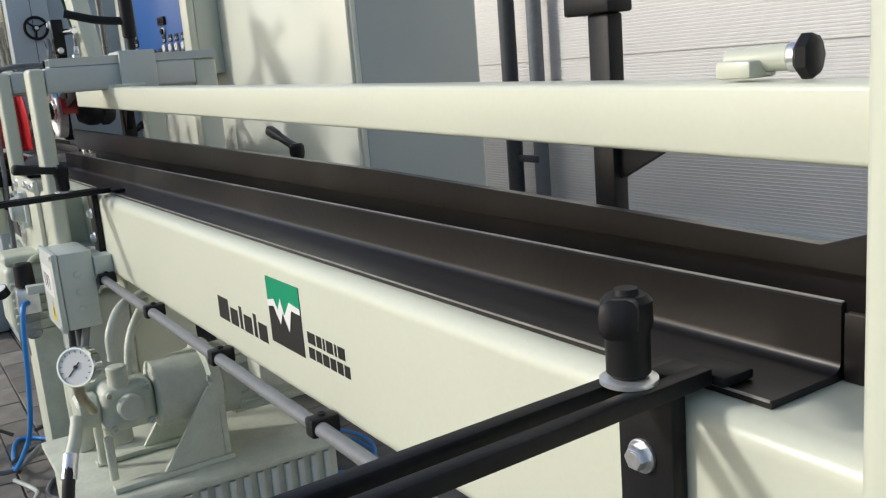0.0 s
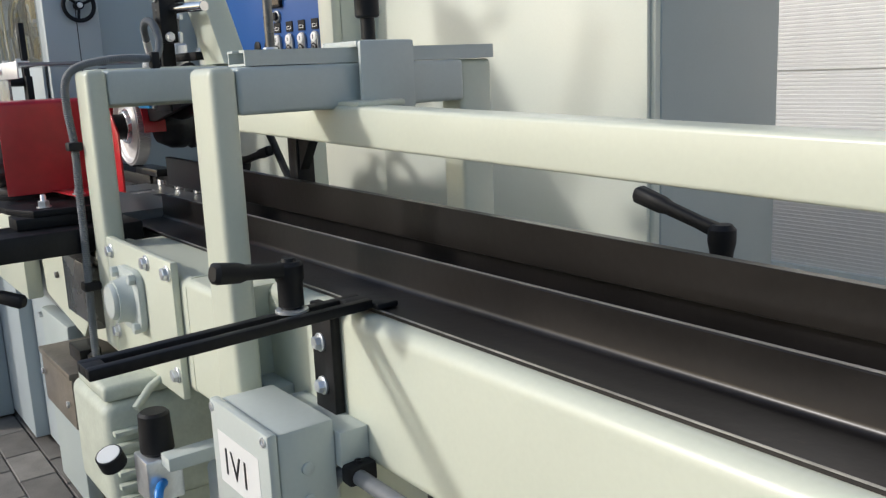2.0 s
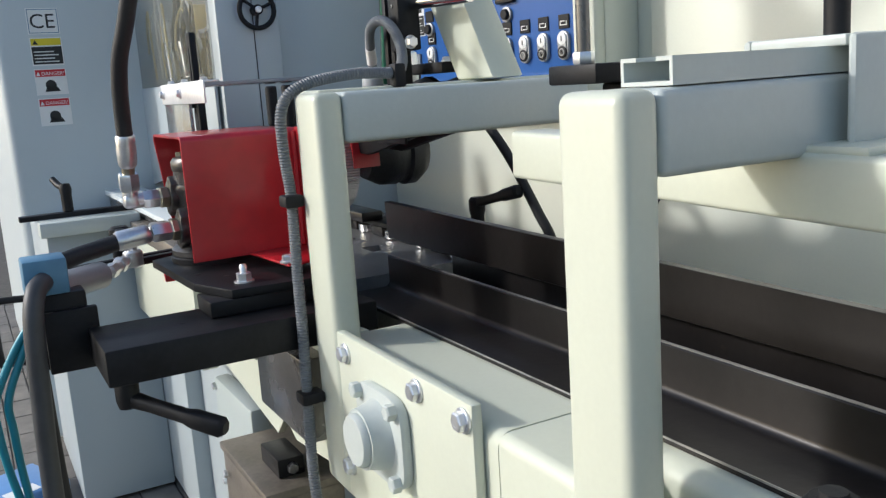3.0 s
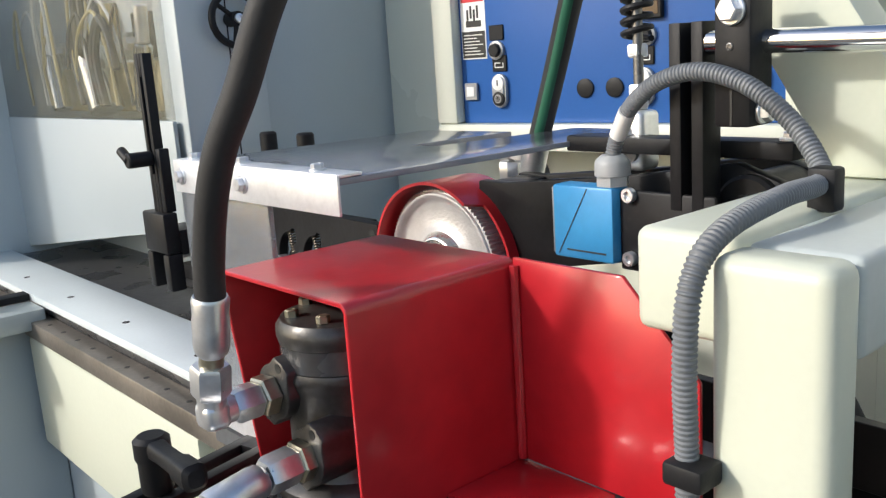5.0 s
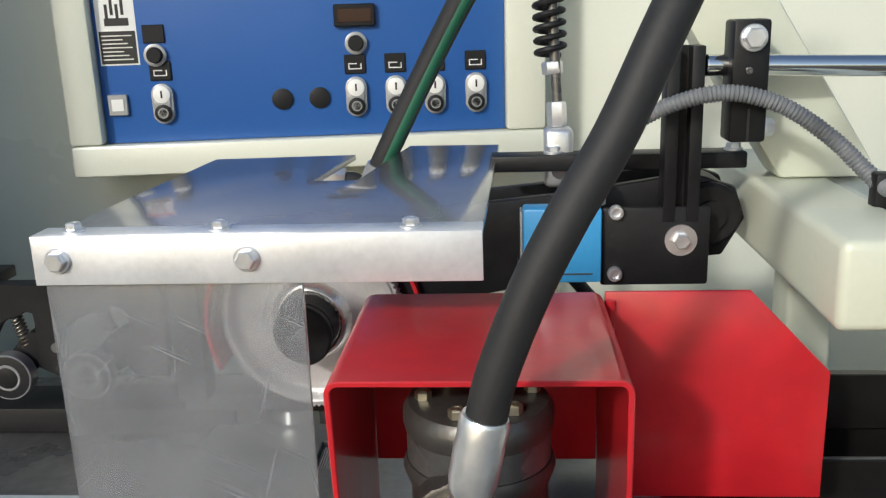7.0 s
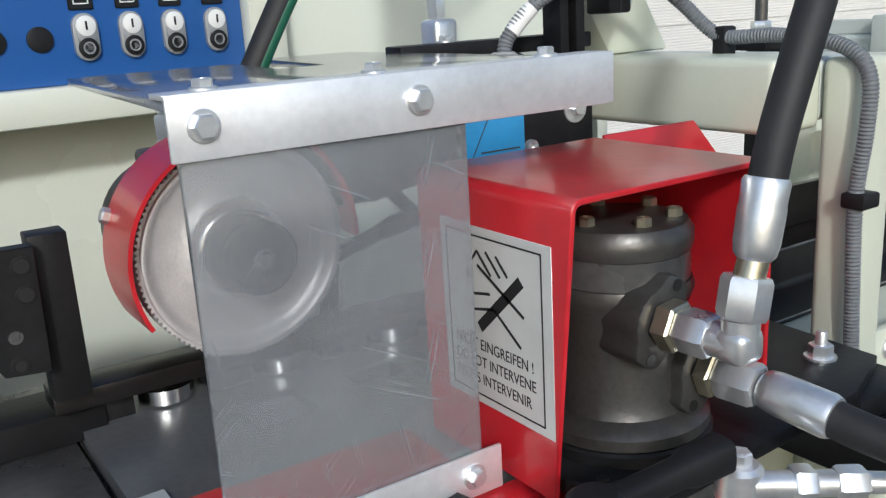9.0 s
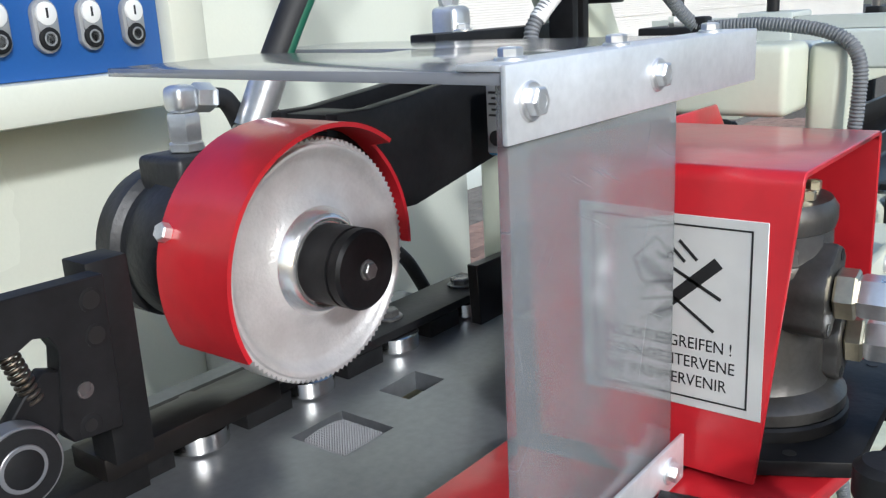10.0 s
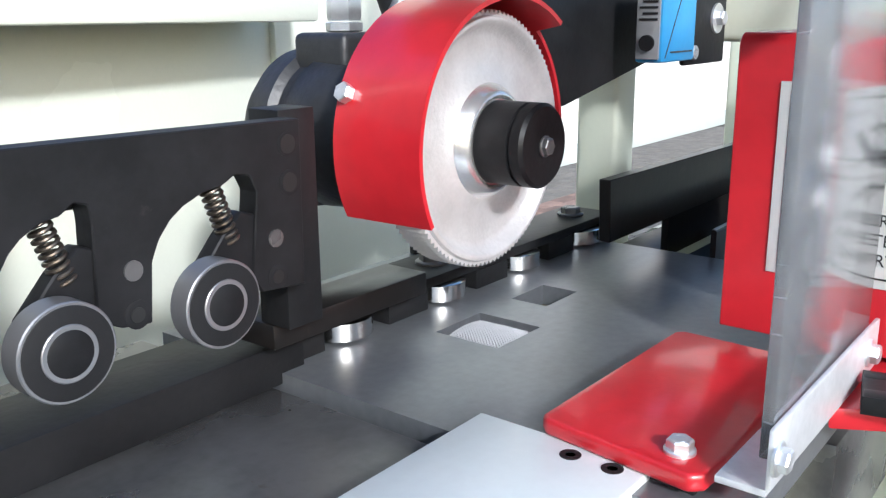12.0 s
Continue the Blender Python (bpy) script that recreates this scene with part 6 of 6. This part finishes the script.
part("end_bracket", prism([(1.468, 0.4625), (1.642, 0.4625), (1.642, 0.555), (1.62, 0.612), (1.48, 0.612), (1.468, 0.555)], 1, -0.4745, -0.462, 0.002), PUMPPAINT, pack)
for x in (1.462, 1.622):
    part("foot_rail", box(x, x + 0.026, -0.700, -0.455, 0.4505, 0.4620, 0.002), PUMPPAINT, pack)
part("support_stud", rod((1.50, -0.69, 0.4625), (1.50, -0.69, 0.553), 0.009, 14, 0.001), PUMPPAINT, pack)
part("support_stud", rod((1.60, -0.69, 0.4625), (1.60, -0.69, 0.553), 0.009, 14, 0.001), PUMPPAINT, pack)
part("terminal_box", box(1.63, 1.70, -0.40, -0.30, 0.60, 0.66, 0.004), PUMPPAINT, pack)
for p in (((1.55, -0.65, 0.69), (1.55, -0.645, 0.75), (1.50, -0.60, 0.79), (1.47, -0.52, 0.80)), ((1.53, -0.62, 0.64), (1.51, -0.60, 0.72), (1.47, -0.55, 0.785))):
    part("pipe", sweep(p, 0.009, 14), PUMPPAINT, pack)
part("column", rod((1.36, -0.70, 0.450), (1.36, -0.70, 0.62), 0.022, 20, 0.003), PUMPPAINT, pack)
part("filler_cap", lathe([(0, 0.02), (0.012, 0.02), (0.014, 0.016)], (1.38, -0.62, 0.4502), (0, 0, 1), 20), ZINC, pack)
gd = Vector((0.75, -0.62, 0.22)).normalized()
GC = Vector((1.655, -0.734, 0.724))
ga = part("pressure_gauge", lathe([(-0.03, 0.036), (-0.004, 0.038), (0.0, 0.0385), (0.003, 0.037), (0.003, 0.0335), (0.0, 0.0335)], GC, gd, 36), CHROME, pack, "round pressure gauge with a white dial")
part("dial", lathe([(-0.001, 0.0334), (0.0006, 0.0334), (0.0006, 0)], GC, gd, 36), WHITE, ga, "white dial")
gr = gd.cross(Vector((0, 0, 1))).normalized() * -1
gu = gd.cross(-gr).normalized() * -1
if gu.z < 0:
    gu = -gu
ticks = []
for k in range(13):
    a = radians(-135 + 270 * k / 12)
    d = gr * math.sin(a) + gu * math.cos(a)
    ticks.append(rod(GC + d * 0.027 + gd * 0.0008, GC + d * 0.031 + gd * 0.0008, 0.0007, 5))
part("ticks", merge(*ticks), INK, ga)
part("needle", merge(rod(GC - gr * 0.014 - gu * 0.018 + gd * 0.0016, GC + gr * 0.007 + gu * 0.009 + gd * 0.0016, 0.0010, 6), rod(GC + gd * 0.0006, GC + gd * 0.003, 0.004, 12)), INK, ga)
part("hose_ferrule", rod((1.618, -0.763, 0.548), (1.640, -0.778, 0.505), 0.0150, 20, 0.002), ZINC, pack)
part("gauge_stem", sweep([GC - gd * 0.02, GC - Vector((0.01, 0, 0.05)), GC - Vector((0.04, -0.02, 0.10)), (1.55, -0.70, 0.60)], 0.010, 12), YZINC, pack)
part("lower_fitting", sweep([(1.575, -0.735, 0.60), (1.60, -0.75, 0.565), (1.62, -0.765, 0.54)], 0.013, 12), PUMPPAINT, pack)
part("hose", sweep([(1.62, -0.765, 0.545), (1.645, -0.78, 0.50), (1.64, -0.79, 0.44), (1.58, -0.80, 0.36), (1.45, -0.81, 0.30), (1.2, -0.80, FLOOR + 0.02)], 0.012, 12), RUBBER, pack, "black hydraulic hose")

# ---- limit valve at the end of the cross bar ----
lv = thing("valve_block", (0.30, -0.93, 1.0), "blue valve connector block on a black bracket with teal air hoses", "valve")
part("bracket", box(0.352, 0.3645, -0.955, -0.890, 0.965, 1.045, 0.002), BLACK, lv)
part("cylinder", merge(rod((0.165, -0.815, 1.066), (0.212, -0.842, 1.062), 0.0085, 18, 0.001), hexcyl((0.188, -0.828, 1.064), (0.200, -0.835, 1.063), 0.021), hexcyl((0.212, -0.842, 1.062), (0.228, -0.852, 1.061), 0.019), rod((0.228, -0.852, 1.061), (0.245, -0.865, 1.060), 0.007, 16)), ZINC, lv, "zinc pipe fitting")
part("union", rod((0.245, -0.865, 1.062), (0.312, -0.930, 1.066), 0.019, 22, 0.003), SILVERGREY, lv, "grey cast valve cylinder")
part("end_boss", rod((0.165, -0.808, 1.052), (0.165, -0.808, 1.078), 0.0145, 22, 0.003), ZINC, lv)
part("boss_bolt", hexhead((0.165, -0.808, 1.078), (0, 0, 1), 0.013, 0.008), ZINC, lv)
part("connector", box(0.306, 0.360, -0.970, -0.918, 1.066, 1.112, 0.003), DULLBLUE, lv, "blue connector")
part("mount", box(0.312, 0.3515, -0.965, -0.900, 0.968, 1.0655, 0.003), BLACK, lv)
part("plug_cable", sweep([(0.358, -0.948, 1.085), (0.382, -0.960, 1.076), (0.396, -0.968, 1.04), (0.398, -0.972, 0.96), (0.396, -0.975, 0.85), (0.40, -0.975, 0.65), (0.42, -0.96, 0.40), (0.46, -0.94, FLOOR + 0.015)], 0.0125, 14), DARKCABLE, lv, "thick dark cable from the blue plug")
for k in range(2):
    part("air_hose", sweep([(0.27, -0.954 - 0.004 * k, 1.026), (0.27, -0.980 - 0.012 * k, 0.978), (0.27, -1.006 - 0.016 * k, 0.917), (0.27, -1.006 - 0.018 * k, 0.872), (0.27, -1.002 - 0.013 * k, 0.793), (0.28, -0.985, 0.65), (0.33, -0.95, 0.40), (0.36, -0.93, FLOOR + 0.01)], 0.0055, 10), TEALHOSE, lv, "teal air hose")
part("push_fitting", rod((0.27, -0.955, 1.022), (0.285, -0.950, 1.048), 0.008, 14), ZINC, lv)
part("push_fitting", hexcyl((0.285, -0.950, 1.048), (0.306, -0.945, 1.060), 0.016), ZINC, lv)
ha = thing("hose_arm", (0.07, -0.80, 1.035), "black slotted stop bar with a clamping lever on the red sheet", "stop")
bar = merge(box(-0.022, -0.008, -0.235, 0.0, 1.0345, 1.0465, 0.002), box(0.008, 0.022, -0.235, 0.0, 1.0345, 1.0465, 0.002), box(-0.0215, 0.0215, -0.235, -0.215, 1.035, 1.046, 0), box(-0.0215, 0.0215, -0.02, 0.0, 1.035, 1.046, 0))
bmesh.ops.transform(bar, matrix=Matrix.Translation((0.020, -0.685, 0)) @ Matrix.Rotation(radians(13), 4, 'Z'), verts=bar.verts)
part("slot_bar", bar, BLACK, ha)
hk = part("lever_hub", lathe([(0, 0.013), (0.003, 0.0145), (0.030, 0.0145), (0.034, 0.0165), (0.050, 0.0165), (0.054, 0.012), (0.054, 0)], (0.047, -0.806, 1.0467), (0, 0, 1), 22), PLASTIC, ha, "black clamping lever hub")
part("lever_arm", grip((0.047, -0.806, 1.090), (0.148, -0.812, 1.094)), PLASTIC, hk)
fs = thing("side_stop", (-1.0, -0.7, 1.0), "black stop bar with a clamping lever across the bed edge", "stop", "side stops on the beam")
part("slot_bar", box(-1.018, -0.982, -0.90, -0.6125, 1.0065, 1.020, 0.002), BLACK, fs)
part("mount", box(-0.985, -0.90, -0.86, -0.6125, 0.9685, 1.0060, 0.003), PALE, fs, "pale painted mounting block")
part("lever_hub", lathe([(0, 0.011), (0.003, 0.014), (0.045, 0.014), (0.06, 0.016), (0.075, 0.012)], (-1.0, -0.777, 1.0202), (0, 0, 1), 20), PLASTIC, fs, "black clamping lever hub")
part("lever_arm", sweep([(-1.0, -0.777, 1.082), (-1.03, -0.79, 1.09), (-1.06, -0.80, 1.105)], 0.009, 10), PLASTIC, fs)

tb = thing("tool_case", (-1.14, -0.96, FLOOR), "blue plastic case with a white label lying on the paving", "case")
part("body", turn(box(-1.25, -1.04, -1.08, -0.90, FLOOR + 0.001, FLOOR + 0.05, 0.008, 3), (-1.14, -0.99, FLOOR), rz=24), material("light_blue_plastic", (0.12, 0.27, 0.55), 0.4, var=0.1), tb)
part("label", turn(box(-1.10, -1.05, -1.07, -0.98, FLOOR + 0.0502, FLOOR + 0.0512, 0), (-1.14, -0.99, FLOOR), rz=24), WHITE, tb, "white paper label")
dhn = thing("pull_handle", (-1.70, -0.93, 0.56), "black tubular pull handle on the planer front", "handle")
part("bar", sweep([(-1.70, -0.870, 0.668), (-1.70, -0.965, 0.672), (-1.70, -0.985, 0.655), (-1.70, -0.985, 0.47), (-1.70, -0.965, 0.455), (-1.70, -0.870, 0.452)], 0.012, 12), PLASTIC, dhn)

# ---- block paving ----
def paver_mesh(mat, name):
    me = bpy.data.meshes.new(name)
    bm = box(-0.098, 0.098, -0.0485, 0.0485, -0.006, 0.0, 0.003, 1)
    bm.to_mesh(me)
    bm.free()
    me.materials.append(mat)
    return me


def vary(mat):
    nt = mat.node_tree
    p = nt.nodes["Principled BSDF"]
    src = p.inputs["Base Color"].links[0].from_socket
    oi = nt.nodes.new("ShaderNodeObjectInfo")
    mr = nt.nodes.new("ShaderNodeMapRange")
    mr.inputs["To Min"].default_value, mr.inputs["To Max"].default_value = 0.72, 1.25
    nt.links.new(oi.outputs["Random"], mr.inputs["Value"])
    mx = nt.nodes.new("ShaderNodeVectorMath")
    mx.operation = 'SCALE'
    nt.links.new(src, mx.inputs[0])
    nt.links.new(mr.outputs[0], mx.inputs["Scale"])
    nt.links.new(mx.outputs[0], p.inputs["Base Color"])



vary(PAVER)
vary(PAVER_RED)
PM, PR = paver_mesh(PAVER, "paver_grey"), paver_mesh(PAVER_RED, "paver_red")


y = -1.35
k = 0
near_count = 0
loose = {True: [], False: []}
while y < 2.46:
    x = -4.0 + (0.1 if k % 2 else 0.0)
    while x < 8.0:
        red = 1.35 < y < 1.95
        near = (-1.2 < x < 0.6 and -0.95 < y < -0.62) or (2.6 < x < 4.8 and 0.9 < y < 1.9)
        spot = (x + rng.uniform(-0.001, 0.001), y + rng.uniform(-0.001, 0.001), FLOOR + rng.uniform(-0.0008, 0.0012))
        if near and near_count < 295:
            ob = new("paver", PR if red else PM)
            ob.location = spot
            ob.parent = ground
            near_count += 1
        else:
            loose[red].append(spot)
        x += 0.2
    y += 0.1
    k += 1
for red, spots in loose.items():
    vs, fs = [], []
    for (px, py, pz) in spots:
        b = len(vs)
        for dz, g in ((0.0, 0.0955), (-0.006, 0.098)):
            for sx, sy in ((-1, -1), (1, -1), (1, 1), (-1, 1)):
                vs.append((px + sx * g, py + sy * (g - 0.0495), pz + dz))
        fs.append((b, b + 1, b + 2, b + 3))
        for i in range(4):
            fs.append((b + i, b + 4 + i, b + 4 + (i + 1) % 4, b + (i + 1) % 4))
    me = bpy.data.meshes.new("paving_field")
    me.from_pydata(vs, [], fs)
    me.materials.append(PAVER_RED if red else PAVER)
    ob = tagged(new("paving_field", me), kind="stuff")
    ob.parent = ground
